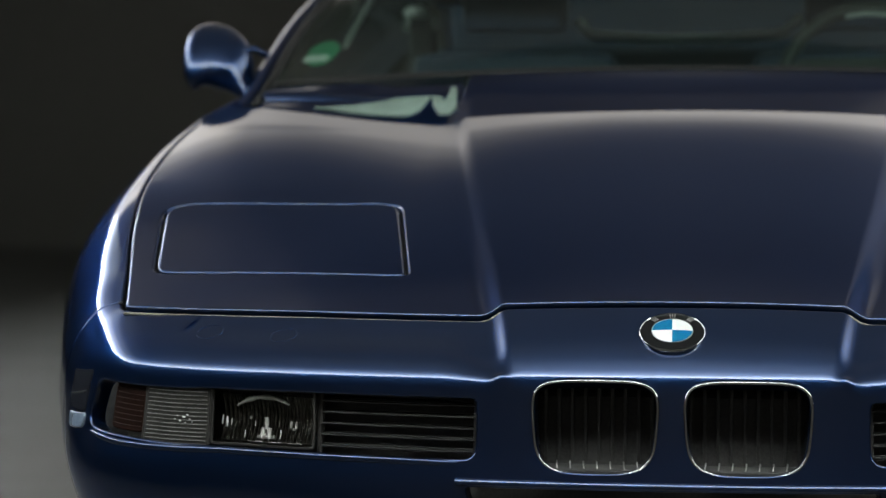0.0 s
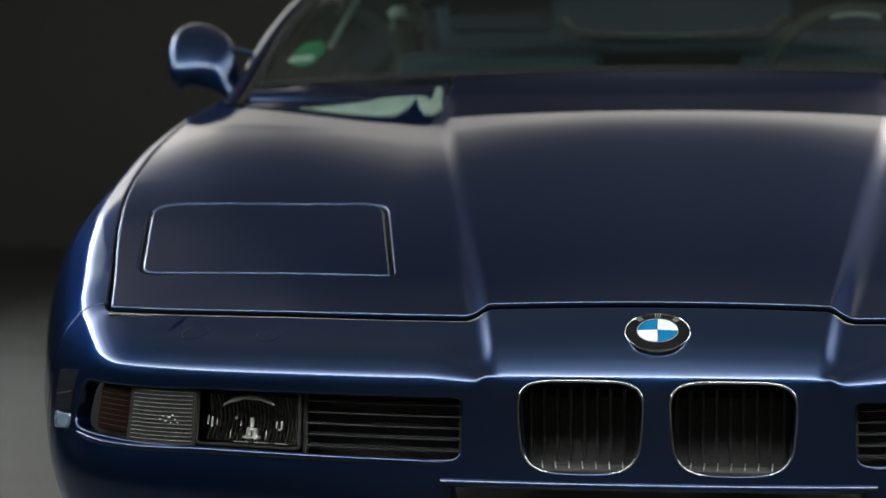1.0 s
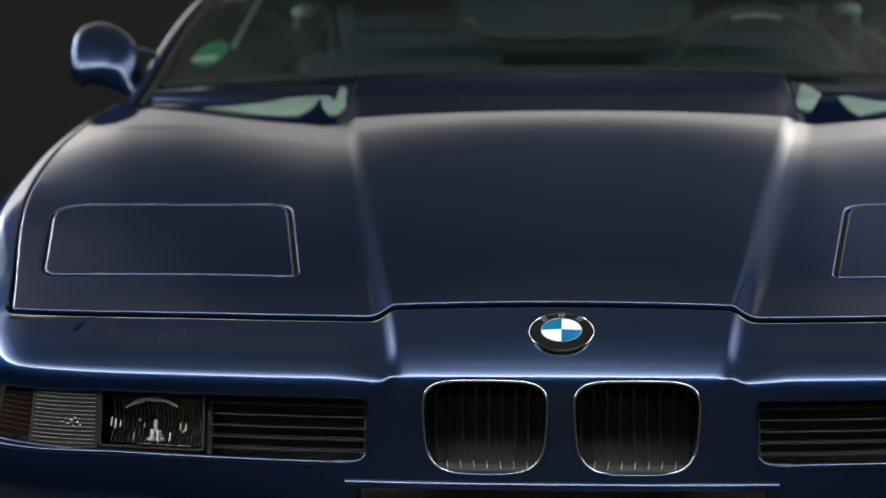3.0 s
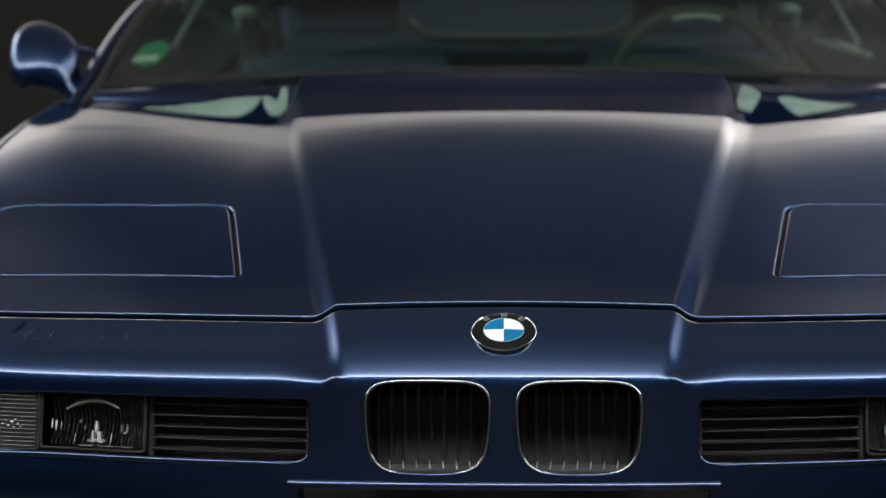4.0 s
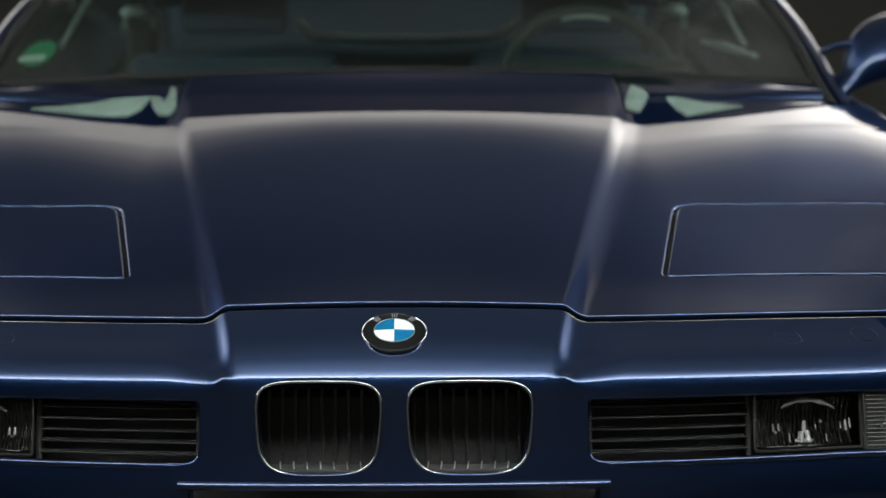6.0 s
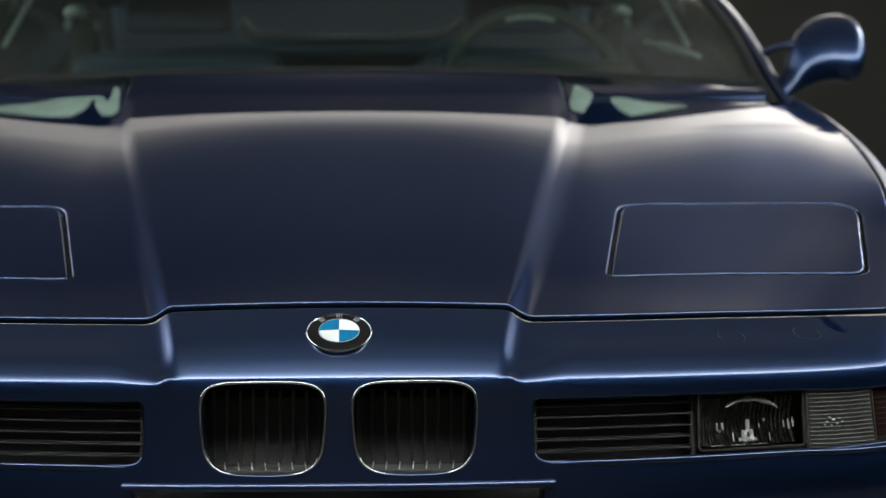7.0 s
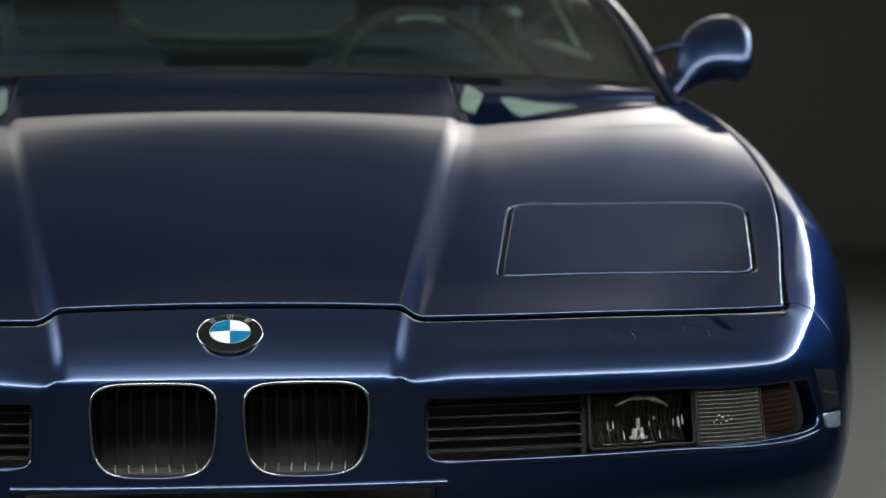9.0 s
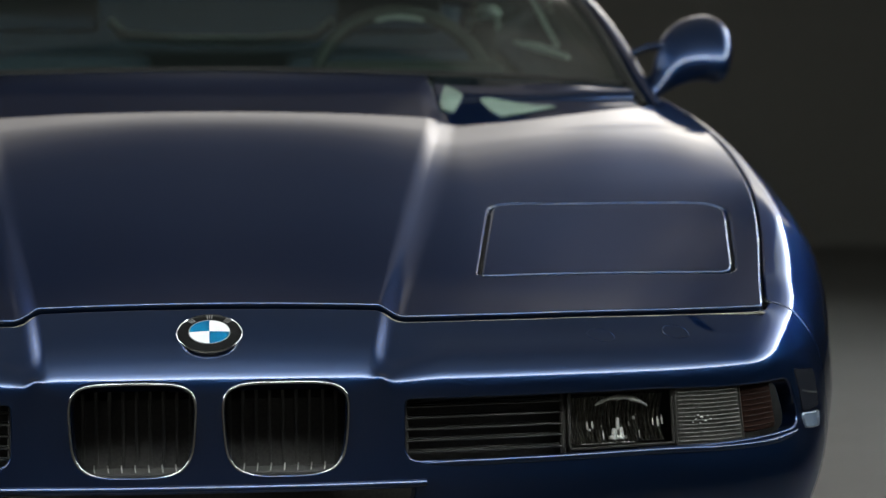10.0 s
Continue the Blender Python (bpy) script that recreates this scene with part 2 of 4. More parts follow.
    return mesh_object(name, pts, faces, mat, parent, label, nrm)


def tube(bm, pts, radius, sides=8, closed=False, squash=1.0, up=(0, 0, 1)):
    """A bar of round section along a line of points; radius may be a list."""
    pts = [Vector(p) for p in pts]
    n = len(pts)
    rs = radius if isinstance(radius, (list, tuple)) else [radius] * n
    rings = []
    for i, p in enumerate(pts):
        a, b = (pts[(i - 1) % n], pts[(i + 1) % n]) if closed else (pts[max(i - 1, 0)], pts[min(i + 1, n - 1)])
        t = (b - a).normalized()
        side = t.cross(Vector(up))
        side = side.normalized() if side.length > 1e-6 else t.orthogonal().normalized()
        top = side.cross(t).normalized()
        rings.append([bm.verts.new(p + rs[i] * (math.cos(2 * math.pi * k / sides) * side + squash * math.sin(2 * math.pi * k / sides) * top)) for k in range(sides)])
    for i in range(n if closed else n - 1):
        a, b = rings[i], rings[(i + 1) % n]
        for k in range(sides):
            bm.faces.new((a[k], a[(k + 1) % sides], b[(k + 1) % sides], b[k]))
    if not closed:
        bm.faces.new(rings[0][::-1])
        bm.faces.new(rings[-1])


def block(bm, x0, x1, y0, y1, z0, z1, bevel=0.0, seg=2):
    """A box with eased edges."""
    made = bmesh.ops.create_cube(bm, size=1.0)["verts"]
    for v in made:
        v.co = Vector((x0 + (v.co.x + 0.5) * (x1 - x0), y0 + (v.co.y + 0.5) * (y1 - y0), z0 + (v.co.z + 0.5) * (z1 - z0)))
    if bevel:
        edges = list({e for v in made for e in v.link_edges})
        bmesh.ops.bevel(bm, geom=edges, offset=bevel, segments=seg, profile=0.7, affect="EDGES")


def ball(bm, centre, size, seg=24):
    made = bmesh.ops.create_uvsphere(bm, u_segments=seg, v_segments=seg // 2, radius=1.0)["verts"]
    for v in made:
        v.co = Vector(centre) + Vector((v.co.x * size[0], v.co.y * size[1], v.co.z * size[2]))
    return made


def lathe(bm, profile, m, sides=48, caps=True):
    """Turns a profile of (radius, height) round the axis of m."""
    rings = []
    for r, h in profile:
        rings.append([bm.verts.new(m @ Vector((r * math.cos(2 * math.pi * k / sides), r * math.sin(2 * math.pi * k / sides), h))) for k in range(sides)])
    for a, b in zip(rings, rings[1:]):
        for k in range(sides):
            bm.faces.new((a[k], a[(k + 1) % sides], b[(k + 1) % sides], b[k]))
    if caps:
        bm.faces.new(rings[0][::-1])
        bm.faces.new(rings[-1])


# ---- the body's lines ----
ZC = spline((0.0, 0.185, 0.3, 0.5, 0.7, 0.9, 1.0, 1.06, 1.12, 1.16, 1.2, 1.5), (0.646, 0.699, 0.7305, 0.783, 0.8325, 0.8815, 0.9056, 0.9198, 0.9336, 0.9424, 0.951, 1.014))
ROUND_S = np.arange(0, 1.461, 0.02)


def round_nose():
    """The nose in plan: it sweeps back slowly, then turns the corner into the flank."""
    s = np.arange(0, 1.46, 0.001)
    t = np.minimum(np.arctan(0.69 * s ** 1.3), radians(24.5)) + radians(48) * ss(s, 0.725, 0.90) + radians(8) * ss(s, 0.9, 1.3)
    x, y = np.cumsum(np.cos(t)) * 0.001, np.cumsum(np.sin(t)) * 0.001
    return spline(ROUND_S, np.interp(ROUND_S, s, y)), spline(ROUND_S, np.interp(ROUND_S, s, x))


PLAN, WIDE = round_nose()
NOSE_V = (0, 0.061, 0.108, 0.135, 0.149, 0.161, 0.173, 0.221, 0.252, 0.277, 0.30, 0.35, 0.40)
NOSE_Y = spline(NOSE_V, (0.185, 0.130, 0.090, 0.070, 0.0615, 0.057, 0.055, 0.047, 0.040, 0.033, 0.030, 0.035, 0.055))
NOSE_Z = spline(NOSE_V, (0.699, 0.671, 0.646, 0.628, 0.617, 0.605, 0.593, 0.545, 0.515, 0.490, 0.467, 0.417, 0.370))


def crease(y):
    return 0.193 + 0.19 * y - 0.018 * y * y


FOLD_Y = (0.06, 0.15, 0.30, 0.50, 0.80, 1.20)
FOLD_WIDTH = spline(FOLD_Y, (0.034, 0.036, 0.045, 0.058, 0.072, 0.066))
FOLD_FALL = spline(FOLD_Y, (0.0175, 0.0165, 0.0128, 0.0104, 0.0094, 0.0118))


def fold_down(d, y):
    """The fall at a crease, d outwards from its line: steep at its inner edge, running out softly, tighter towards the nose."""
    y = np.clip(y, FOLD_Y[0], FOLD_Y[-1])
    q = np.clip(d / FOLD_WIDTH(y) + 0.4, 0, 1)
    return FOLD_FALL(y) * q * q * (6 - 8 * q + 3 * q * q)


def hood_z(x, y):
    """The height of the bonnet: a crowned middle between two creases, lower shoulders that rise towards the windscreen."""
    a = np.abs(x)
    c = crease(y)
    back = 0.264 * a ** 2.3
    step = fold_down(a - c, y)
    rise = 0.036 * ss(a, 0.42, 0.90) * (0.75 * ss(y, 0.15, 0.86) + 0.25 * ss(y, 0.15, 1.35))
    return ZC(y - back) - 0.1 * np.minimum(a, c) ** 2 - step + rise - 0.006 * ss(a, 0.45, 0.8) * (1 - ss(y, 0.35, 0.8))


def hood_map(x, y):
    return np.stack([x, y, hood_z(x, y)], -1)


def front_map(s, v):
    """The front of the nose, straight ahead."""
    a = np.abs(s)
    w = WIDE(a) + 0.016 * (1 - ss(v, 0, 0.17)) * ss(a, 0.83, 1.0)
    c = crease(NOSE_Y(v))
    top = 1 - ss(v, 0.02, 0.18)
    keep = top + (1 - ss(v, 0.085, 0.175) - top) * (1 - ss(a - c, 0.012, 0.085))
    low = 0.1 * np.minimum(w, c) ** 2 * top + keep * fold_down(a - c, NOSE_Y(v))
    low = low + (0.006 * ss(a, 0.45, 0.8) + 0.004 * ss(a, 0.77, 0.86)) * top
    tip = 0.0080 * np.exp(-((a - 0.209) / 0.013) ** 2) * np.exp(-((v - 0.156) / 0.014) ** 2)
    y = NOSE_Y(v) + PLAN(a) * (0.88 + 0.12 * ss(v, 0, 0.14))
    return np.stack([np.sign(s) * w, y, NOSE_Z(v) - low + tip], -1)


SEAM_X = spline((0.33, 0.435, 0.552, 0.678, 0.82, 0.99, 1.16, 1.35, 1.6), (0.763, 0.787, 0.815, 0.842, 0.865, 0.881, 0.886, 0.873, 0.850))


def rear_y(x):
    return 1.20 + 0.30 * x * x


def seam_y(x):
    return 0.185 + 0.88 * PLAN(np.abs(x))


def shoulder():
    """Nodes of the shoulder line and of the panel seam inside it, from the nose round the corner and back along the wing."""
    line, inner = [], []
    for s in (0.58, 0.62, 0.66):
        p, q = front_map(np.array([s]), np.array([0.149]))[0], front_map(np.array([s]), np.array([0.0]))[0]
        line.append(tuple(p))
        inner.append(tuple(q))
    line += [(0.678, 0.1855, 0.6155), (0.708, 0.200, 0.6165), (0.736, 0.219, 0.618), (0.762, 0.248, 0.6205), (0.783, 0.284, 0.628), (0.797, 0.317, 0.640), (0.8065, 0.345, 0.650), (0.8145, 0.370, 0.6605)]
    inner += [(0.676, 0.292, 0.6715), (0.702, 0.303, 0.6715), (0.724, 0.313, 0.6715), (0.744, 0.323, 0.672), (0.758, 0.332, 0.672), (0.765, 0.339, 0.672), (0.769, 0.346, 0.673), (0.772, 0.356, 0.676)]
    for y in (0.41, 0.46, 0.52, 0.60, 0.70, 0.82, 0.95, 1.10, 1.25, 1.40, 1.55, 1.75, 2.0, 2.3):
        yc = min(y, 1.5)
        x, z = float(SEAM_X(yc)), float(hood_z(SEAM_X(yc), yc))
        inner.append((x, y, z))
        line.append((x + 0.0435 - 0.016 * float(ss(y, 0.5, 1.05)), y + 0.006, z - 0.0165))
    k = [0.58]
    for p, q in zip(line, line[1:]):
        k.append(k[-1] + math.dist(p[:2], q[:2]))
    return k, line, inner


S_NODES, LINE, INNER = shoulder()
LINE = [spline(S_NODES, c) for c in zip(*LINE)]
INNER = [spline(S_NODES, c) for c in zip(*INNER)]
TOP_T = (0, 0.44, 0.82, 1.0)
TOP_OUT = spline(TOP_T, (0, 0.47, 0.85, 1.0))
TOP_DROP = spline(TOP_T, (0, 0.31, 0.72, 1.0))
SIDE_OUT = spline((0, 0.012, 0.030, 0.06, 0.12, 0.20, 0.44), (0, 0.0125, 0.0310, 0.0530, 0.068, 0.074, 0.077))


def corner_map(s, v):
    a = np.clip(np.abs(s), 0.58, S_NODES[-1])
    p, q = np.stack([f(a) for f in LINE], -1), np.stack([f(a) for f in INNER], -1)
    d = np.stack([LINE[0](a + 1e-3) - LINE[0](a - 1e-3), LINE[1](a + 1e-3) - LINE[1](a - 1e-3)], -1)
    d = d / np.linalg.norm(d, axis=-1, keepdims=True)
    b = ss(a, 0.70, 0.93)
    t = np.clip(v / 0.149, 0, 1)
    out = (1 - b) * (0.185 - NOSE_Y(t * 0.149)) / 0.1235 + b * TOP_OUT(t)
    drop = (1 - b) * (0.699 - NOSE_Z(t * 0.149)) / 0.082 + b * TOP_DROP(t)
    low = np.maximum(v - 0.149, 0)
    k = 1.0 - 0.20 * ss(a, 0.86, 0.98) * (1 - ss(a, 1.0, 1.4))
    steep = 0.030 * (1 - ss(a, 0.86, 1.05))
    c = ss(a, 0.74, 0.92)
    side = (1 - c) * (0.0615 - NOSE_Y(0.149 + low)) + c * (SIDE_OUT(low + steep) - SIDE_OUT(steep)) * k
    side = side - 0.035 * ss(low, 0.16, 0.30) * c * (1 - ss(p[..., 1], 0.58, 0.7))
    down = (1 - c) * (0.617 - NOSE_Z(0.149 + low)) + c * low
    x = q[..., 0] + (p[..., 0] - q[..., 0]) * out + d[..., 1] * side
    y = q[..., 1] + (p[..., 1] - q[..., 1]) * out - d[..., 0] * side
    z = q[..., 2] + (p[..., 2] - q[..., 2]) * drop - down
    return np.stack([np.where(np.asarray(s) < 0, -1, 1) * x, y, z], -1)


def rough_nose(s, v):
    w = ss(np.abs(s), 0.585, 0.655)[..., None]
    return front_map(s, v) * (1 - w) + corner_map(s, v) * w


GRID = 0.005
GRID_S, GRID_V = np.arange(0.40, S_NODES[-1], GRID), np.arange(-0.04, 0.60, GRID)


def eased_grid():
    """The corner sampled and eased along its length, so that highlights run round it without waves."""
    gs, gv = np.meshgrid(GRID_S, GRID_V, indexing="ij")
    edge = rough_nose(gs, np.zeros_like(gv))
    g = np.where((gv < 0)[..., None], 2 * edge - rough_nose(gs, -gv), rough_nose(gs, gv))
    for axis, sigma in ((0, 0.030 / GRID), (1, 1.0)):
        n = int(3 * sigma) + 1
        k = np.exp(-0.5 * (np.arange(-n, n + 1) / sigma) ** 2)
        k /= k.sum()
        pads = [(0, 0)] * 3
        pads[axis] = (n, n)
        wide = np.pad(g, pads, mode="reflect", reflect_type="odd")
        size = g.shape[axis]
        g = sum(c * np.take(wide, np.arange(i, i + size), axis) for i, c in enumerate(k))
    return g


EASED = eased_grid()


def eased_corner(a, v):
    """A cubic B-spline over the eased grid."""
    i, j = (a - GRID_S[0]) / GRID, (v - GRID_V[0]) / GRID
    i, j = np.clip(i, 1, len(GRID_S) - 3.001), np.clip(j, 1, len(GRID_V) - 3.001)
    i0, j0 = i.astype(int), j.astype(int)

    def weights(t):
        return ((1 - t) ** 3 / 6, (3 * t ** 3 - 6 * t ** 2 + 4) / 6, (-3 * t ** 3 + 3 * t ** 2 + 3 * t + 1) / 6, t ** 3 / 6)

    wi, wj = weights(i - i0), weights(j - j0)
    return sum((wi[p] * wj[q])[..., None] * EASED[i0 + p - 1, j0 + q - 1] for p in range(4) for q in range(4))


def nose_map(s, v):
    """The outer skin: s runs round the nose from its middle and back along the wing, v down from the bonnet's seam."""
    s, v = np.broadcast_arrays(np.asarray(s, float), np.asarray(v, float))
    a = np.abs(s)
    w = ss(a, 0.46, 0.58)[..., None]
    turned = eased_corner(a, v) * np.where(s < 0, -1.0, 1.0)[..., None] ** np.array([1, 0, 0])
    return front_map(s, v) * (1 - w) + turned * w


S_SEAM = S_NODES[10]


def round_poly(pts, r, n=6):
    """A polygon with its corners rounded; r may be one radius or one for each corner."""
    out, m = [], len(pts)
    rs = r if isinstance(r, (list, tuple)) else [r] * m
    for i in range(m):
        p, a, b = np.array(pts[i], float), np.array(pts[i - 1], float), np.array(pts[(i + 1) % m], float)
        da, db = (a - p) / np.linalg.norm(a - p), (b - p) / np.linalg.norm(b - p)
        for k in range(n + 1):
            t = k / n
            out.append(tuple((1 - t) ** 2 * (p + da * rs[i]) + 2 * t * (1 - t) * p + t * t * (p + db * rs[i])))
    return out


def grown(poly, d):
    """A polygon moved outwards by d (inwards: minus)."""
    a = np.array(poly, float)
    t = np.roll(a, -1, 0) - np.roll(a, 1, 0)
    t /= np.linalg.norm(t, axis=1, keepdims=True)
    area = np.sum(a[:, 0] * np.roll(a[:, 1], -1) - np.roll(a[:, 0], -1) * a[:, 1])
    n = np.stack([t[:, 1], -t[:, 0]], 1) * (1 if area > 0 else -1)
    return [tuple(p) for p in a + n * d]


def mirrored(poly):
    return [(-u, v) for u, v in reversed(poly)]


def offset_map(fmap, d, sign=1.0):
    """The same skin, d metres inside it."""
    return lambda u, v: fmap(u, v) - d * surface_normals(fmap, u, v, sign)


# ---- studio ----
def studio():
    n = 40
    for name, mat, prof, label in (
        ("floor", FLOOR, [(-9.0, 0.0), (0.0, 0.0), (7.0, 0.0), (13.0, 0.0)], "matt grey studio floor"),
        ("backdrop", BACKDROP, [(13.0, 0.0), (14.0, 0.002)] + [(14 + 3 * math.sin(radians(a)), 3 - 3 * math.cos(radians(a))) for a in range(10, 91, 10)] + [(17.0, 9.0)], "plain grey backdrop curving up from the floor"),
    ):
        bm = bmesh.new()
        vs = [[bm.verts.new((x, y, z)) for x in np.linspace(-16, 16, n)] for y, z in prof]
        for a, b in zip(vs, vs[1:]):
            for k in range(n - 1):
                bm.faces.new((a[k], a[k + 1], b[k + 1], b[k]))
        tagged(part(name, bm, mat, None), label, name, kind="structure")
    for name, box in (("wall_left", (-16.2, -16.0, -9, 17.2, 0, 9)), ("wall_right", (16.0, 16.2, -9, 17.2, 0, 9)), ("wall_front", (-16.2, 16.2, -9.2, -9.0, 0, 9))):
        bm = bmesh.new()
        block(bm, *box)
        tagged(part(name, bm, WALL, None, flat=True), "plain dark grey studio wall", "wall", kind="structure")
    bm = bmesh.new()
    block(bm, -16.2, 16.2, -9.2, 17.2, 9.0, 9.2)
    tagged(part("ceiling", bm, WALL, None, flat=True), "plain dark studio ceiling", "ceiling", kind="structure")


def softbox(label, m, w, h, cloth):
    """A hanging softbox: a black cloth tray with a glowing diffuser that faces down its own z axis."""
    root = thing("softbox", label, "softbox", "studio lights", at=m.translation)
    bm = bmesh.new()
    block(bm, -w / 2 - 0.05, w / 2 + 0.05, -h / 2 - 0.05, h / 2 + 0.05, 0.02, 0.30, 0.03)
    bm.transform(m)
    ob = part("housing", bm, FABRIC, root)
    ob.matrix_parent_inverse = Matrix.Translation(m.translation).inverted()
    me = bpy.data.meshes.new("diffuser")
    me.from_pydata([(-w / 2, -h / 2, 0), (w / 2, -h / 2, 0), (w / 2, h / 2, 0), (-w / 2, h / 2, 0)], [], [(3, 2, 1, 0)])
    me.materials.append(cloth)
    ob = new("diffuser", me)
    ob.parent = root
    ob.matrix_parent_inverse = Matrix.Translation(m.translation).inverted()
    ob.matrix_basis = m
    for u in (-0.45, 0.45):
        for v in (-0.4, 0.4):
            foot = m @ Vector((u * w, v * h, 0.15))
            bm = bmesh.new()
            tube(bm, [foot, (foot.x, foot.y, 9.0)], 0.008, 8, up=(0, 1, 0))
            rod = part("hanging_rod", bm, FABRIC, root)
            rod.matrix_parent_inverse = Matrix.Translation(m.translation).inverted()
    return root


def canopy():
    """One long softbox bent round the car: flat over the nose, upright along both flanks, brightest at its hem."""
    tau = (0.0, 0.15, 0.28, 0.38, 0.46, 0.54, 0.62, 0.82, 1.0)
    hem = [spline(tau, c) for c in ((0, 1.5, 2.8, 3.9, 4.65, 4.95, 4.85, 4.25, 3.65), (-1.3, -1.3, -1.25, -0.9, -0.25, 0.6, 1.5, 5.0, 8.4), (3.0, 3.0, 2.95, 2.85, 2.75, 2.75, 2.8, 2.7, 2.15))]
    rise = [spline(tau, c) for c in ((0, 0, -0.4, -1.2, -1.2, -0.5, 0, 0, 0), (3.8, 3.8, 3.6, 2.9, 1.7, 0.4, 0, 0, 0), (0, 0, 0.4, 1.5, 3.2, 4.6, 5.2, 5.2, 5.2))]
    us, vs = np.linspace(-1, 1, 97), np.linspace(0, 1, 9)
    gu, gv = np.meshgrid(us, vs, indexing="ij")
    a = np.abs(gu)
    p = np.stack([(hem[k](a) + rise[k](a) * gv) * (np.sign(gu) if k == 0 else 1) for k in range(3)], -1)
    n = np.cross(np.gradient(p, axis=0), np.gradient(p, axis=1))
    n /= np.linalg.norm(n, axis=-1, keepdims=True)
    root = thing("softbox", "long bent white softbox hung over the bonnet and both flanks", "softbox", "studio lights")
    rows, cols = gu.shape
    quads = [(i * cols + j, (i + 1) * cols + j, (i + 1) * cols + j + 1, i * cols + j + 1) for i in range(rows - 1) for j in range(cols - 1)]
    cloth = mesh_object("diffuser", p.reshape(-1, 3), quads, CANOPY, root)
    layer = cloth.data.uv_layers.new(name="along")
    flat_uv = np.stack([a, gv], -1).reshape(-1, 2)
    for loop in cloth.data.loops:
        layer.data[loop.index].uv = flat_uv[loop.vertex_index]
    low, high = (p + 0.02 * n).reshape(-1, 3), (p + 0.25 * n).reshape(-1, 3)
    m = rows * cols
    rim = [i * cols for i in range(rows)] + [(rows - 1) * cols + j for j in range(1, cols)] + [i * cols + cols - 1 for i in range(rows - 2, -1, -1)] + list(range(cols - 2, 0, -1))
    walls = [(x, y, y + m, x + m) for x, y in zip(rim, rim[1:] + rim[:1])]
    mesh_object("housing", np.concatenate([low, high]), quads + [tuple(k + m for k in q) for q in quads] + walls, FABRIC, root, flat=True)
    for i in (6, 22, 38, 58, 74, 90):
        foot = Vector(p[i, 5] + 0.1 * n[i, 5])
        bm = bmesh.new()
        tube(bm, [foot, (foot.x, foot.y, 9.0)], 0.008, 8, up=(0, 1, 0))
        part("hanging_rod", bm, FABRIC, root)


studio()
CANOPY = diffuser("canopy_cloth", (0.87, 0.95, 0.96), 29.0, ((0.0, 1.0), (0.03, 0.80), (0.075, 0.42), (0.15, 0.16), (0.27, 0.050), (0.42, 0.014), (0.7, 0.006), (1.0, 0.0056)), ((0.0, 1.0), (0.3, 0.95), (0.45, 0.7), (0.55, 0.75), (1.0, 0.75)), along="UV")
BACK = diffuser("back_cloth", (1.0, 0.935, 0.84), 5.0, ((0.0, 0.10), (0.17, 0.08), (0.30, 0.036), (0.40, 0.034), (0.47, 0.036), (0.52, 0.046), (0.55, 0.085), (0.575, 0.19), (0.605, 0.42), (0.64, 0.80), (0.68, 0.78), (0.73, 0.56), (0.80, 0.48), (1.0, 0.60)),
                ((0, 0.6), (0.08, 0.55), (0.138, 0.40), (0.182, 0.42), (0.215, 0.38), (0.25, 0.22), (0.289, 0.175), (0.36, 0.18), (0.431, 0.22), (0.5, 0.26), (0.591, 0.25), (0.644, 0.28), (0.689, 0.52), (0.733, 0.80), (0.785, 0.95), (0.815, 0.60), (0.85, 0.32), (0.911, 0.55), (1.0, 0.6)))
# Added lamp, not a known one: brightens the far floor and backdrop.
FAR_FILL = diffuser("far_fill_cloth", (1.0, 0.97, 0.88), 2.1, ((0.0, 1.0), (1.0, 1.0)), ((0.0, 0.6), (1.0, 1.3)))
# Added fill with no known source: lifts the ceiling and general ambient.
CEILING_FILL = diffuser("ceiling_fill_cloth", (1.0, 0.98, 0.90), 2.0, ((0.0, 1.0), (1.0, 1.0)))
# Added fill, made up to brighten the car's front and dark recesses.
FRONT_FILL = diffuser("front_fill_cloth", (1.0, 0.92, 0.86), 1.5, ((0.0, 1.0), (1.0, 1.0)))
canopy()
softbox("wide softbox with warm white cloth hung behind the car", pose(0, 5.44, 3.325, -75, 0, 0), 7.2, 3.4, BACK)
softbox("added long fill softbox turned to the far floor and backdrop", pose(0.5, 9.8, 8.0, 17, 0, 0), 10.0, 1.6, FAR_FILL)
softbox("added fill softbox turned up to the ceiling", pose(0, 8.0, 7.2, 180, 0, 0), 9.0, 5.0, CEILING_FILL)
softbox("added fill softbox behind the camera, turned to the front wall", pose(0, -4.5, 4.6, -60, 0, 0), 7.0, 3.0, FRONT_FILL)

# ---- the car ----
car = thing("car", "dark blue metallic coupe with closed pop-up headlamps in a studio", "car")

# bonnet with two openings for the lamp lids
LID = round_poly([(0.366, 0.357), (0.427, 0.716), (0.797, 0.719), (0.743, 0.438)], [0.022, 0.045, 0.055, 0.028])
LID = LID if sum(a[0] * b[1] - b[0] * a[1] for a, b in zip(LID, LID[1:] + LID[:1])) > 0 else LID[::-1]
hx = np.linspace(-0.752, 0.752, 60)
front = [(x, seam_y(x) + 0.0135) for x in hx]
side_y = np.linspace(0.36, 1.415, 40)
right = [(SEAM_X(y) - 0.011, y) for y in side_y]
rx = np.linspace(0.852, -0.852, 50)
rear = [(x, rear_y(x)) for x in rx]
left = [(-x, y) for x, y in reversed(right)]
HOOD = front + right + rear + left
hood = sheet("bonnet", HOOD, [grown(LID, 0.0068), mirrored(grown(LID, 0.0068))], (0.004, 0.009), hood_map, PAINT, car, "smooth bonnet with two long creases", lip=0.0042)
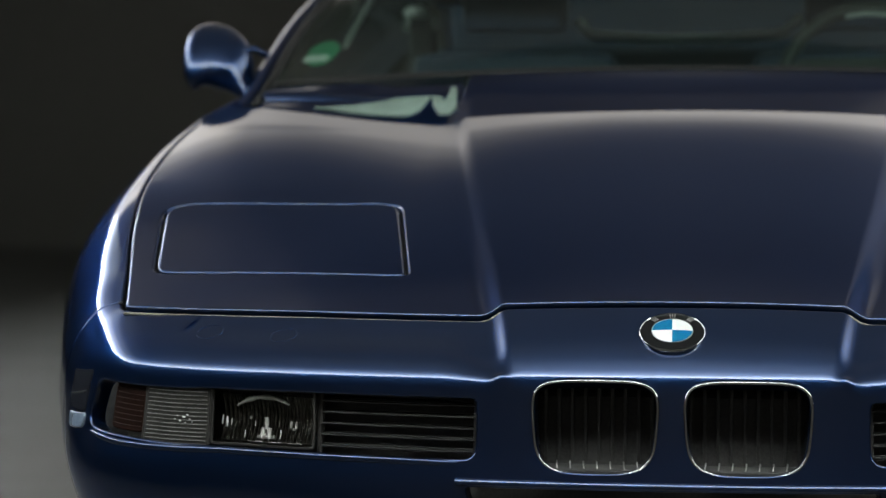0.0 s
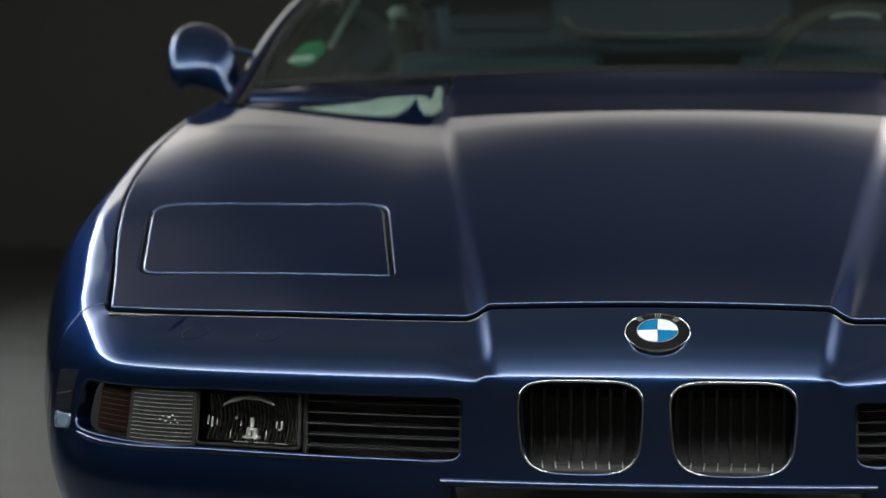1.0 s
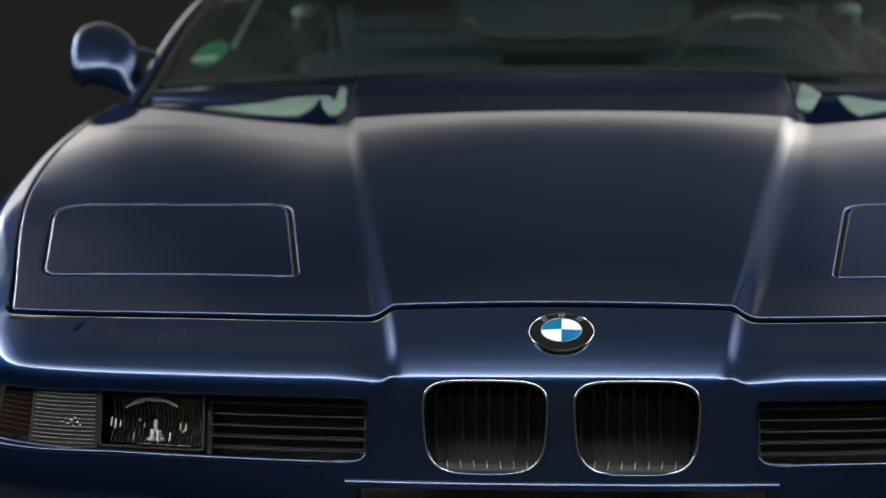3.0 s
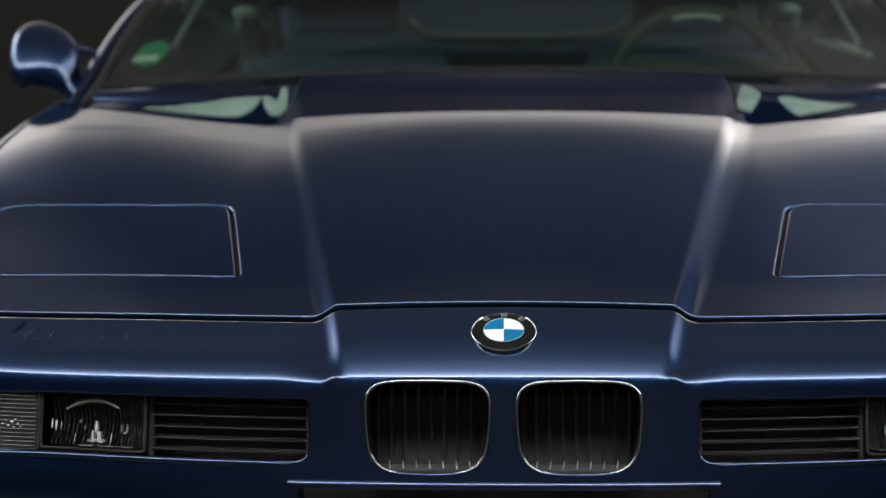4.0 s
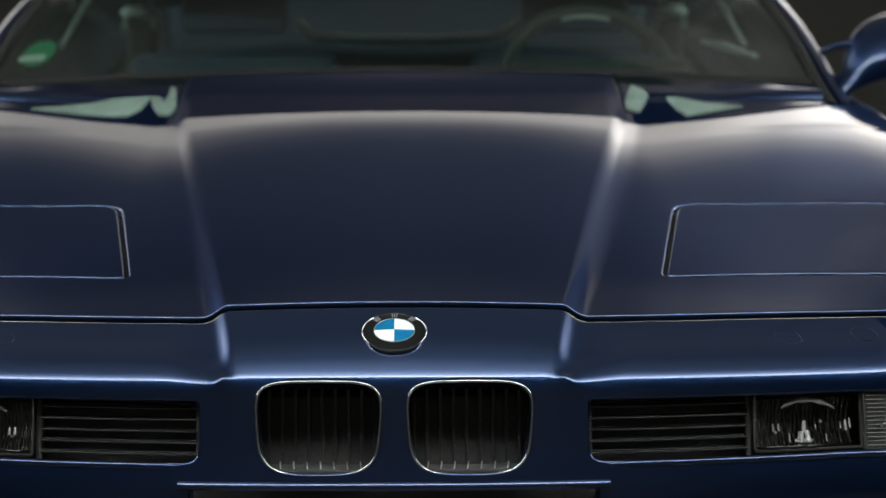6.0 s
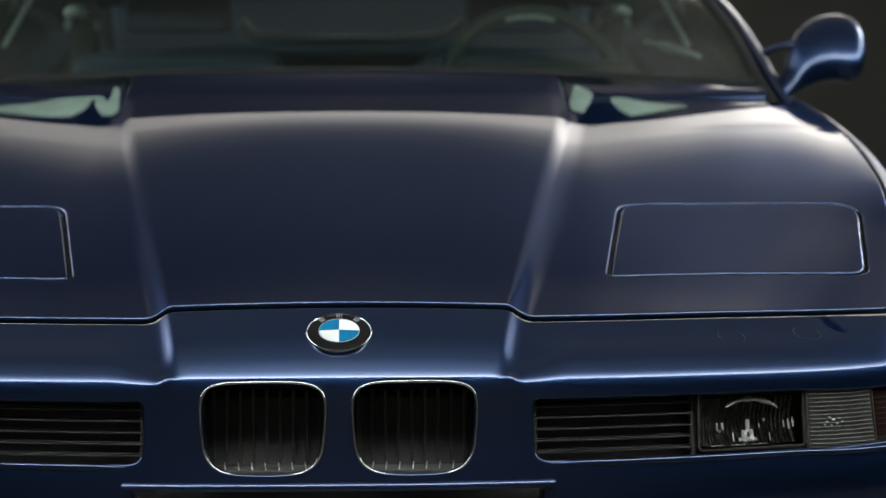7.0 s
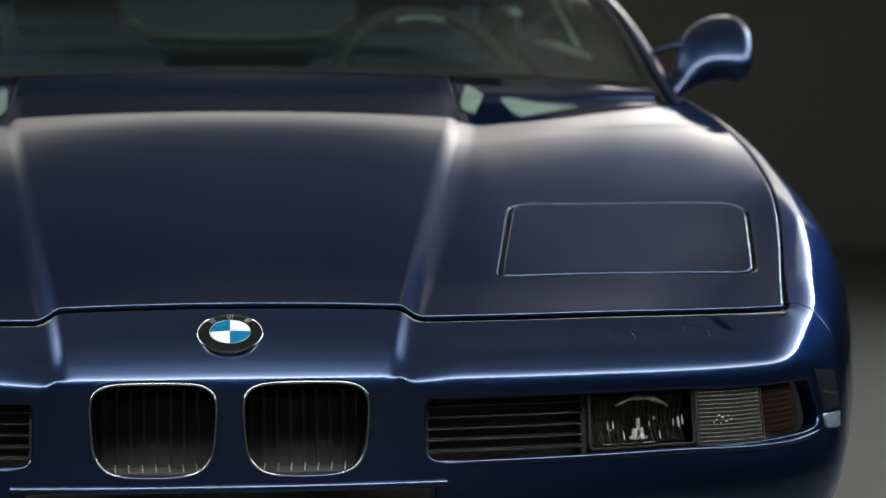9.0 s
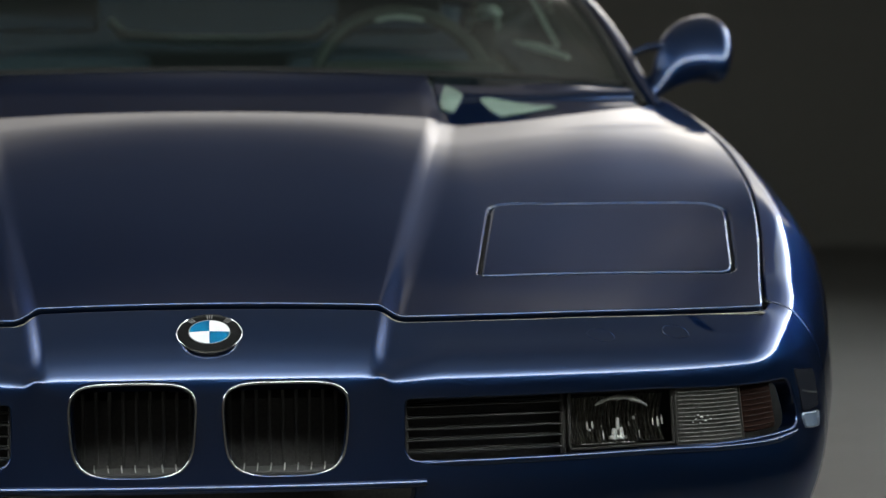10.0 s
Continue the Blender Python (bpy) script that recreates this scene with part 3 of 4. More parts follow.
for poly in (LID, mirrored(LID)):
    lid = sheet("headlamp_lid", grown(poly, -0.0068), [], (0.008, 0.012), hood_map, PAINT, car, "closed pop-up headlamp lid", lip=0.0042)
    seal = sheet("seal", grown(poly, 0.014), [grown(poly, -0.014)], (0.005, 0.006), offset_map(hood_map, 0.011), RUBBER, lid, "", lip=0.001, flange=0.002)
sheet("inner_panel", grown(HOOD, 0.03), [], (0.02, 0.03), offset_map(hood_map, 0.03), BLACK, car, "black inner panel under the bonnet", lip=0.002, flange=0.004)


bm = bmesh.new()
xs = np.linspace(-0.755, 0.755, 120)
tube(bm, [(x, float(seam_y(x)) + 0.002, float(hood_z(x, seam_y(x) + 0.002)) - 0.0075) for x in xs], 0.0022, 8)
part("bonnet_seal", bm, SEAL, car, "thin greyish rubber seal in the bonnet's front seam")


# nose skin with its openings
def at_z(z):
    vs = np.linspace(0, 0.4, 2000)
    return float(np.interp(-z, -NOSE_Z(vs), vs))


S_END = S_SEAM - 0.003
def kidney_outline(n=72):
    """A soft square, a little narrower at its foot."""
    pts = []
    for k in range(n):
        t = 2 * math.pi * k / n
        c, q = math.cos(t), math.sin(t)
        soft = 0.5 - 0.5 * math.tanh(3 * q)
        u, w = math.copysign(abs(c) ** (0.36 + 0.10 * soft), c), math.copysign(abs(q) ** (0.40 + 0.06 * soft), q)
        x = 0.0917 + 0.0775 * u - 0.0100 * (0.5 - 0.5 * w) ** 2.5 * u
        pts.append((x, at_z(0.5605 + 0.0565 * w + 0.002 * (1 - u * u) * (1 if w > 0 else -1))))
    return pts


KIDNEY = kidney_outline()
APERTURE = round_poly([(0.236, at_z(0.594)), (0.236, at_z(0.514)), (0.60, at_z(0.515)), (0.812, at_z(0.519)), (0.800, at_z(0.588)), (0.60, at_z(0.593))], [0.012, 0.022, 0.05, 0.03, 0.02, 0.05], 5)
LOWER = round_poly([(-0.255, at_z(0.488)), (0.255, at_z(0.488)), (0.235, at_z(0.41)), (-0.235, at_z(0.41))], 0.012, 4)
DUCT = round_poly([(0.29, at_z(0.450)), (0.63, at_z(0.452)), (0.60, at_z(0.41)), (0.31, at_z(0.41))], 0.012, 4)
edge = [(s, 0.0095 - 0.0035 * float(ss(abs(s), 0.60, 0.72))) for s in np.linspace(-S_END, S_END, 120)]
NOSE = edge + [(S_END, 0.40), (-S_END, 0.40)]
nose = sheet("nose_skin", NOSE, [KIDNEY, mirrored(KIDNEY), APERTURE, mirrored(APERTURE), LOWER, DUCT, mirrored(DUCT)], (0.0034, 0.006), nose_map, PAINT, car,
             "body-coloured nose and bumper skin", lip=0.0032, flange=0.02, sign=-1.0)
sheet("inner_nose", [(-0.80, 0.02), (0.80, 0.02), (0.80, 0.39), (-0.80, 0.39)], [], (0.02, 0.02), offset_map(nose_map, 0.06, -1.0), BLACK, car,
      "black inner nose behind the grilles", lip=0.002, flange=0.004, sign=-1.0)


def nose_point(s, v, depth=0.0):
    s, v = np.atleast_1d(np.asarray(s, float)), np.atleast_1d(np.asarray(v, float))
    s, v = np.broadcast_arrays(s, v)
    return nose_map(s, v) - depth * surface_normals(nose_map, s, v, -1.0)


# kidney grilles
for side in (-1, 1):
    grille = new("kidney_grille")
    grille.parent = car
    grille["label"] = "chrome-framed grille with black upright bars"
    ring = [(side * u, v) for u, v in grown(KIDNEY, -0.0005)]
    ring = np.array(ring)
    p = nose_map(ring[:, 0], ring[:, 1])
    p[:, 1] = 0.047 + 0.11 * (p[:, 2] - 0.56) + PLAN(np.abs(p[:, 0])) - 0.0015
    p[:, 1] += 0.003 * ss(p[:, 2], 0.57, 0.617)
    p[:, 2] -= 0.003 * ss(p[:, 2], 0.57, 0.617)
    bm = bmesh.new()
    tube(bm, [tuple(q) for q in p], 0.0019, 10, closed=True, up=(0, 1, 0))
    part("frame", bm, CHROME, grille, "chrome frame")
    for k in range(9):
        x = side * (0.024 + 0.0165 * k)
        bm = bmesh.new()
        y = 0.112 + PLAN(abs(x))
        block(bm, x - 0.0022, x + 0.0022, y - 0.012, y + 0.02, 0.506, 0.612, 0.0015)
        part("grille_bar", bm, BLACK, grille)
        if 0 < k < 8:
            # Added silver curl imitates the light caught at the bar's lower end.
            bm = bmesh.new()
            tube(bm, [(x, y - 0.048, 0.505), (x + side * 0.001, y - 0.044, 0.510), (x + side * 0.0015, y - 0.036, 0.513)], 0.0009, 6)
            part("bar_glint", bm, SILVER, grille, "silver curl standing in for light on a bar's lower end")
    bm = bmesh.new()
    block(bm, min(side * 0.018, side * 0.155), max(side * 0.018, side * 0.155), 0.055, 0.12, 0.500, 0.506, 0.002)
    part("lower_ledge", bm, BLACK, grille)

# lamp strips on either side of the kidneys
# Near-white colour carries the lamps' glints, which the lights here don't give.
GLINT = material("glint_pale_metal", (0.95, 0.93, 0.88), rough=0.25, metal=0.35, spec=0.8, grain=0.15, grain_size=160)
FLUTED = material("fluted_reflector", (0.11, 0.104, 0.088), rough=0.3, metal=0.7, grain=0.45, grain_size=120, bump=0.4, bump_size=160)
# Paler than the ribbed glass: light caught on rib edges, put into colour.
RIB_EDGE = material("pale_rib_edge", (0.078, 0.073, 0.062), rough=0.35, grain=0.5, grain_size=130)
# Pale blue puts the bright reflection at the corner into the marker's colour.
MARKER = material("marker_highlight_pale", (0.14, 0.18, 0.24), rough=0.2, coat=1.0, grain=0.1, grain_size=90)
RIBBED = material("ribbed_lamp_glass", (0.030, 0.028, 0.023), rough=0.35, spec=0.4, grain=0.4, grain_size=110, bump=0.3, bump_size=140)
for side in (-1, 1):
    unit = new("lamp_strip")
    unit.parent = car
    unit["label"] = "row of fog lamp, ribbed lamp and turn signal beside a slatted vent"
    for k in range(5):
        ss_ = np.linspace(0.243, 0.446, 16)
        pts = nose_point(side * ss_, 0.184 + 0.0138 * k, 0.014)
        bm = bmesh.new()
        tube(bm, [tuple(a) for a in pts], 0.0013, 8)
        pts2 = pts + np.array([0, 0.012, 0.001])
        tube(bm, [tuple(a) for a in pts2], 0.0022, 8, squash=0.5)
        part("vent_slat", bm, SATIN, unit)
    for s in (0.2415, 0.4495):
        bm = bmesh.new()
        pts = nose_point(side * s, np.linspace(0.172, 0.258, 8), 0.018)
        tube(bm, [tuple(a) for a in pts], 0.004, 8, up=(0, 1, 0))
        part("vent_frame", bm, ENAMEL_BLACK, unit)

    def pane(name, s0, s1, v0, v1, depth, mat, label="", r=0.005, parent=unit):
        poly = rounded(s0, s1, v0, v1, r, 4)
        poly = poly if side > 0 else mirrored(poly)
        return sheet(name, poly, [], (0.006, 0.006), offset_map(nose_map, depth, -1.0), mat, parent, label, lip=0.0015, flange=0.004, sign=-1.0)

    def frame_of(name, s0, s1, v0, v1, depth, mat, parent, r=0.0022):
        poly = densify(rounded(s0, s1, v0, v1, 0.005, 4), 0.006)
        a = np.array(poly)
        pts = nose_point(side * a[:, 0], a[:, 1], depth)
        bm = bmesh.new()
        tube(bm, [tuple(q) for q in pts], r, 6, closed=True, up=(0, 1, 0))
        return part(name, bm, mat, parent)

    fog = pane("fog_lamp", 0.456, 0.601, 0.176, 0.244, 0.008, LENS, "clear fog lamp glass")
    fog.visible_shadow = False
    frame_of("lamp_frame", 0.455, 0.602, 0.175, 0.245, 0.009, ENAMEL_BLACK, fog)
    # fluted reflector, visor, bulb and pale slivers for glints behind the glass
    bm = bmesh.new()
    block(bm, -0.070, 0.070, -0.001, 0.001, -0.033, 0.033, 0.0005)
    c = nose_point(side * 0.528, 0.210, 0.046)[0]
    bm.transform(Matrix.Translation(Vector(c)) @ Matrix.Rotation(radians(17 * side), 4, "Z"))
    part("lamp_back", bm, FLUTED, fog, "dark grey lamp housing")
    for k in range(24):
        bm = bmesh.new()
        a0 = 0.464 + 0.0056 * k
        bow = 0.012 * (1 - ((a0 - 0.528) / 0.066) ** 2)
        pts = nose_point(side * np.full(7, a0), np.linspace(0.181, 0.239, 7), 0.0)
        n = surface_normals(nose_map, np.full(7, side * a0), np.linspace(0.181, 0.239, 7), -1.0)
        deep = 0.020 + bow + 0.010 * np.sin(np.linspace(0, math.pi, 7))
        tube(bm, [tuple(a) for a in pts - deep[:, None] * n], 0.0026, 6, up=(0, 1, 0))
        part("flute", bm, FLUTED, fog)
    bm = bmesh.new()
    q = np.linspace(0, 1, 22)
    arch = 0.494 + 0.075 * q
    lump = [0.0012 + 0.0034 * math.sin(math.pi * t) ** 0.6 * (0.45 + 0.35 * t + 0.25 * math.sin(19 * t)) for t in q.tolist()]
    tube(bm, [tuple(a) for a in nose_point(side * arch, 0.1925 - 0.0105 * np.sin(np.pi * q) ** 0.8 + 0.004 * q, 0.014)], lump, 10)
    part("bulb_visor", bm, GLINT, fog, "arched visor over the bulb, its glint in the pale colour")
    for k, (a0, v0, a1, v1, r) in enumerate(((0.521, 0.222, 0.520, 0.236, 0.0040), (0.530, 0.221, 0.531, 0.236, 0.0036), (0.5255, 0.209, 0.5255, 0.224, 0.0030), (0.513, 0.233, 0.538, 0.2335, 0.0030))):
        bm = bmesh.new()
        ends = np.linspace(0, 1, 6)
        tube(bm, [tuple(a) for a in nose_point(side * (a0 + (a1 - a0) * ends), v0 + (v1 - v0) * ends, 0.015)], [r * (0.55 + 0.45 * math.sin(math.pi * (0.15 + 0.7 * t))) for t in ends.tolist()], 8)
        part("bulb", bm, GLINT, fog, "small bulb holder, its glint in the pale colour", flat=True)
    # Slivers painted pale as glints, set where the camera sees them.
    for a0, v0, h, r in ((0.589, 0.208, 0.012, 0.0016), (0.583, 0.210, 0.013, 0.0021), (0.576, 0.212, 0.009, 0.0012), (0.489, 0.2115, 0.009, 0.0017), (0.4815, 0.2115, 0.010, 0.0019), (0.485, 0.2205, 0.003, 0.0022), (0.556, 0.226, 0.010, 0.0012), (0.504, 0.224, 0.011, 0.0012), (0.548, 0.208, 0.004, 0.0020), (0.541, 0.214, 0.006, 0.0010)):
        bm = bmesh.new()
        tube(bm, [tuple(a) for a in nose_point(side * np.array([a0, a0 + 0.0004, a0 + 0.001]), np.array([v0, v0 + 0.5 * h, v0 + h]), 0.014)], [r * 0.6, r, r * 0.7], 6)
        part("clip", bm, GLINT, fog, "pale sliver standing in for a glint", flat=True)
    for k in range(3):
        bm = bmesh.new()
        a0 = 0.47 + 0.028 * k
        pts = nose_point(side * np.linspace(a0, a0 + 0.02, 4), 0.2405, 0.0068)
        tube(bm, [tuple(a) for a in pts], 0.0009, 6)
        part("bar", bm, RIB_EDGE, fog, "faint bar of lettering on the glass")
    rib = pane("ribbed_lamp", 0.607, 0.702, 0.178, 0.247, 0.006, RIBBED, "smoky ribbed lamp glass")
    for k in range(13):
        ss_ = np.linspace(0.609, 0.700, 8)
        bm = bmesh.new()
        tube(bm, [tuple(a) for a in nose_point(side * ss_, 0.1815 + 0.0052 * k, 0.0054)], 0.0008, 6, squash=0.8)
        part("rib", bm, RIB_EDGE, rib)
    # Pale beads stand in for the sparkle on the ribbed glass.
    for a0, v0, r in ((0.637, 0.211, 0.0016), (0.642, 0.214, 0.0022), (0.633, 0.2165, 0.0013), (0.647, 0.219, 0.0018), (0.639, 0.221, 0.0012), (0.651, 0.2125, 0.0012), (0.655, 0.217, 0.0014), (0.629, 0.220, 0.0012)):
        bm = bmesh.new()
        q = nose_point(side * a0, v0, 0.0046)[0]
        ball(bm, q, (1.1 * r, 0.6 * r, 0.6 * r), 8)
        part("glint_facet", bm, GLINT, rib, "pale bead standing in for a sparkle on the glass", flat=True)
    frame_of("lamp_frame", 0.605, 0.704, 0.176, 0.249, 0.007, ENAMEL_BLACK, rib)
    amber = pane("turn_signal", 0.709, 0.765, 0.181, 0.238, 0.010, AMBER, "dark amber turn signal lens")
    for k in range(8):
        ss_ = np.linspace(0.711, 0.763, 8)
        bm = bmesh.new()
        tube(bm, [tuple(a) for a in nose_point(side * ss_, 0.185 + 0.0068 * k, 0.0094)], 0.0008, 6, squash=0.8)
        part("rib", bm, AMBER, amber)
    # rounded lip under the lamps
    ss_ = np.linspace(0.246, 0.815, 40)
    lipv = np.interp(ss_, (0.24, 0.255, 0.60, 0.74, 0.78, 0.815), (at_z(0.523), at_z(0.5125), at_z(0.513), at_z(0.511), at_z(0.513), at_z(0.516)))
    bm = bmesh.new()
    tube(bm, [tuple(a) for a in nose_point(side * ss_, lipv, 0.0016)], [0.0046 * min(1.0, 0.15 + (k if k < 20 else 39 - k) / 4) for k in range(40)], 10)
    part("lamp_lip", bm, PAINT, nose, "rounded body-coloured lip under the lamps")
    # washer jet covers on top of the nose
    for s in (0.511, 0.622):
        p = nose_point(side * s, 0.056, -0.0002)[0]
        n = surface_normals(nose_map, np.array([side * s]), np.array([0.056]), -1.0)[0]
        m = Matrix.Translation(Vector(p)) @ Vector(n).to_track_quat("Z", "Y").to_matrix().to_4x4()
        bm = bmesh.new()
        lathe(bm, [(0.0168, -0.001), (0.0172, 0.0003), (0.0178, 0.0005), (0.0184, 0.0003), (0.0188, -0.001)], m, 40, caps=False)
        part("washer_cover", bm, PAINT, nose, "round washer jet cover set in the nose")
    # black insert and side marker at the corner
    poly = round_poly([(0.818, 0.176), (0.818, 0.232), (0.874, 0.244), (0.874, 0.196)], 0.004, 4)
    sheet("corner_insert", poly if side > 0 else mirrored(poly), [], (0.006, 0.006), offset_map(nose_map, -0.0015, -1.0), MATT, nose, "black plastic insert round the corner", lip=0.0015, flange=0.003, sign=-1.0)
    bm = bmesh.new()
    tube(bm, [tuple(a) for a in nose_point(side * np.linspace(0.822, 0.872, 14), np.linspace(0.205, 0.227, 14), -0.0015)], 0.0014, 6)
    part("trim_line", bm, SATIN, nose, "thin line across the insert")
    poly = round_poly([(0.816, 0.236), (0.818, 0.252), (0.862, 0.266), (0.868, 0.252)], 0.005, 4)
    sheet("side_marker", poly if side > 0 else mirrored(poly), [], (0.005, 0.004), offset_map(nose_map, -0.003, -1.0), MARKER, nose, "small side marker lens, its highlight in the pale colour", lip=0.003, flange=0.004, sign=-1.0)


# lower lip under the kidneys
bm = bmesh.new()
ss_ = np.linspace(-0.262, 0.262, 60)
tube(bm, [tuple(a) for a in nose_point(ss_, at_z(0.4905), -0.004)], 0.0055, 10, squash=0.8)
part("lower_lip", bm, PAINT, nose, "thin ledge over the lower intake")


# roundel on the nose
def roundel():
    p = nose_map(np.array([0.0]), np.array([0.068]))[0]
    n = surface_normals(nose_map, np.array([0.0]), np.array([0.068]), -1.0)[0]
    zx = Vector(n).normalized()
    yx = (Vector((0, 0, 1)) - zx * zx.z).normalized()
    xx = yx.cross(zx)
    m = Matrix((xx, yx, zx)).transposed().to_4x4()
    m.translation = Vector(p)
    badge = new("roundel")
    badge.parent = car
    badge["label"] = "round enamel badge with a black ring and blue and white quarters"
    bm = bmesh.new()
    lathe(bm, [(0.041, -0.004), (0.0412, 0.001), (0.0410, 0.0030), (0.0404, 0.0036), (0.0398, 0.0030)], m, 64, caps=False)
    part("rim", bm, CHROME, badge, "chrome rim")
    bm = bmesh.new()
    lathe(bm, [(0.0400, 0.0028), (0.034, 0.0042), (0.0262, 0.0048)], m, 64, caps=False)
    part("black_ring", bm, RING_BLACK, badge, "black enamel ring")
    bm = bmesh.new()
    lathe(bm, [(0.0258, 0.0044), (0.0257, 0.0052), (0.0253, 0.0055), (0.0249, 0.0052), (0.0248, 0.0044)], m, 64, caps=False)
    part("inner_rim", bm, SILVER, badge, "thin chrome ring")
    for k, mat in enumerate((ENAMEL_WHITE, ENAMEL_BLUE, ENAMEL_WHITE, ENAMEL_BLUE)):
        bm = bmesh.new()
        c = bm.verts.new(m @ Vector((0, 0, 0.0062)))
        arc = [bm.verts.new(m @ Vector((0.0248 * math.cos(radians(90 * k + a)), 0.0248 * math.sin(radians(90 * k + a)), 0.0050))) for a in range(0, 91, 10)]
        for a, b in zip(arc, arc[1:]):
            bm.faces.new((c, a, b))
        part("quarter", bm, mat, badge, "white enamel quarter" if k % 2 == 0 else "sky blue enamel quarter")
    for a0 in (133, 90, 47):
        for off in (-5, 0, 5):
            a = radians(a0 + off)
            bm = bmesh.new()
            block(bm, -0.0007, 0.0007, -0.0040, 0.0040, 0, 0.0007)
            bm.transform(m @ Matrix.Translation((0.0328 * math.cos(a), 0.0328 * math.sin(a), 0.0046)) @ Matrix.Rotation(a - math.pi / 2, 4, "Z"))
            part("bar", bm, SILVER, badge, "dull silver bar")


roundel()


# front wings
def wing_outline():
    """The wing unrolled: its bonnet seam, its rear end and a foot cut out for the wheel."""
    ends = np.linspace(S_SEAM + 0.003, 2.66, 90)
    y = LINE[1](ends)
    foot = np.where(y > 1.0, 0.24, 0.37)
    arch = 0.315 + np.sqrt(np.maximum(0.355 ** 2 - (y - 0.95) ** 2, 0))
    foot = np.where(np.abs(y - 0.95) < 0.35, np.maximum(arch, foot), foot)
    return [(float(k), 0.0) for k in ends] + [(float(k), float(0.149 + LINE[2](k) - z)) for k, z in zip(ends[::-1], foot[::-1])]


def left_of(fmap):
    def f(u, v):
        p = fmap(u, v)
        return p * np.array([-1.0, 1.0, 1.0])
    return f


for side, fm, sg in ((1, nose_map, -1.0), (-1, left_of(nose_map), 1.0)):
    wing = sheet("front_wing", wing_outline(), [], (0.010, 0.006), fm, PAINT, car, "rounded front wing", lip=0.0022, flange=0.004, sign=sg)
    bm = bmesh.new()
    ys = np.linspace(0.36, 1.42, 50)
    tube(bm, [(side * (SEAM_X(y) + 0.001), y, float(hood_z(SEAM_X(y), y)) - 0.013) for y in ys], 0.005, 6)
    part("seam_rubber", bm, RUBBER, wing)


# wheels
def wheel(x, y):
    root = new("wheel")
    root.parent = car
    root["label"] = "alloy wheel with a wide black tyre"
    sgn = 1 if x > 0 else -1
    m = Matrix.Translation((x, y, 0.315)) @ Matrix.Rotation(radians(90) * sgn, 4, "Y")
    bm = bmesh.new()
    lathe(bm, [(0.205, -0.11), (0.26, -0.118), (0.30, -0.112), (0.314, -0.09), (0.3155, 0.0), (0.314, 0.09), (0.30, 0.112), (0.26, 0.118), (0.205, 0.11)], m, 64, caps=False)
    part("tyre", bm, TYRE, root, "black tyre")
    bm = bmesh.new()
    lathe(bm, [(0.206, -0.10), (0.20, 0.09), (0.206, 0.108), (0.198, 0.104), (0.185, 0.06), (0.06, 0.07), (0.03, 0.075)], m, 64, caps=True)
    part("rim", bm, ALLOY, root, "silver alloy rim")
    for k in range(5):
        bm = bmesh.new()
        block(bm, 0.03, 0.195, -0.022, 0.022, 0.06, 0.092, 0.01)
        bm.transform(m @ Matrix.Rotation(2 * math.pi * k / 5, 4, "Z"))
        part("spoke", bm, ALLOY, root)


for wx in (-0.80, 0.80):
    for wy in (0.95, 3.63):
        wheel(wx, wy)


# ---- cowl, windscreen and cabin ----
def screen_base(x):
    """Foot of the windscreen: y and z."""
    a = np.abs(x)
    return 1.47 + 0.10 * a * a / 0.69, 1.034 - 0.026 * (a / 0.8) ** 2


def screen_map(u, v):
    """u across from -1 to 1, v up the glass from 0 to 1."""
    yb, zb = screen_base(u * 0.80)
    x = u * (0.812 * (1 - v) + 0.73 * v + 0.012 * np.sin(np.pi * np.clip(v, 0, 1)))
    y = yb * (1 - v) + (2.28 + 0.12 * u * u) * v
    z = zb * (1 - v) + (1.325 - 0.035 * u * u) * v + 0.035 * np.sin(np.pi * v)
    return np.stack([x, y, z], -1)


glass = sheet("windscreen", [(-1, -0.06), (1, -0.06), (1, 1), (-1, 1)], [], (0.04, 0.04), screen_map, GLASS, car, "greenish tinted windscreen", lip=0.001, flange=0.003)
glass.visible_shadow = False
bm = bmesh.new()
us = np.linspace(-1, 1, 40)
tube(bm, [tuple(screen_map(np.array([u]), np.array([0.0]))[0] + np.array([0, -0.004, -0.008])) for u in us], 0.011, 8)
part("screen_seal", bm, RUBBER, glass, "black rubber seal at the foot of the glass")


def cowl_map(x, t):
    """The painted scuttle between the creases: t from the bonnet's rear edge up to the glass."""
    yb, zb = screen_base(x)
    y0 = rear_y(x) + 0.012
    z0 = hood_z(x, rear_y(x)) - 0.004
    y = y0 + (yb - 0.006 - y0) * t
    z = z0 + (zb - 0.004 - z0) * t + 0.006 * np.sin(np.pi * t)
    return np.stack([x, y, z], -1)


sheet("scuttle_panel", [(-0.405, 0.0), (0.405, 0.0), (0.395, 1.0), (-0.395, 1.0)], [], (0.012, 0.08), cowl_map, PAINT, car, "body-coloured scuttle panel in front of the windscreen", lip=0.004, flange=0.006)


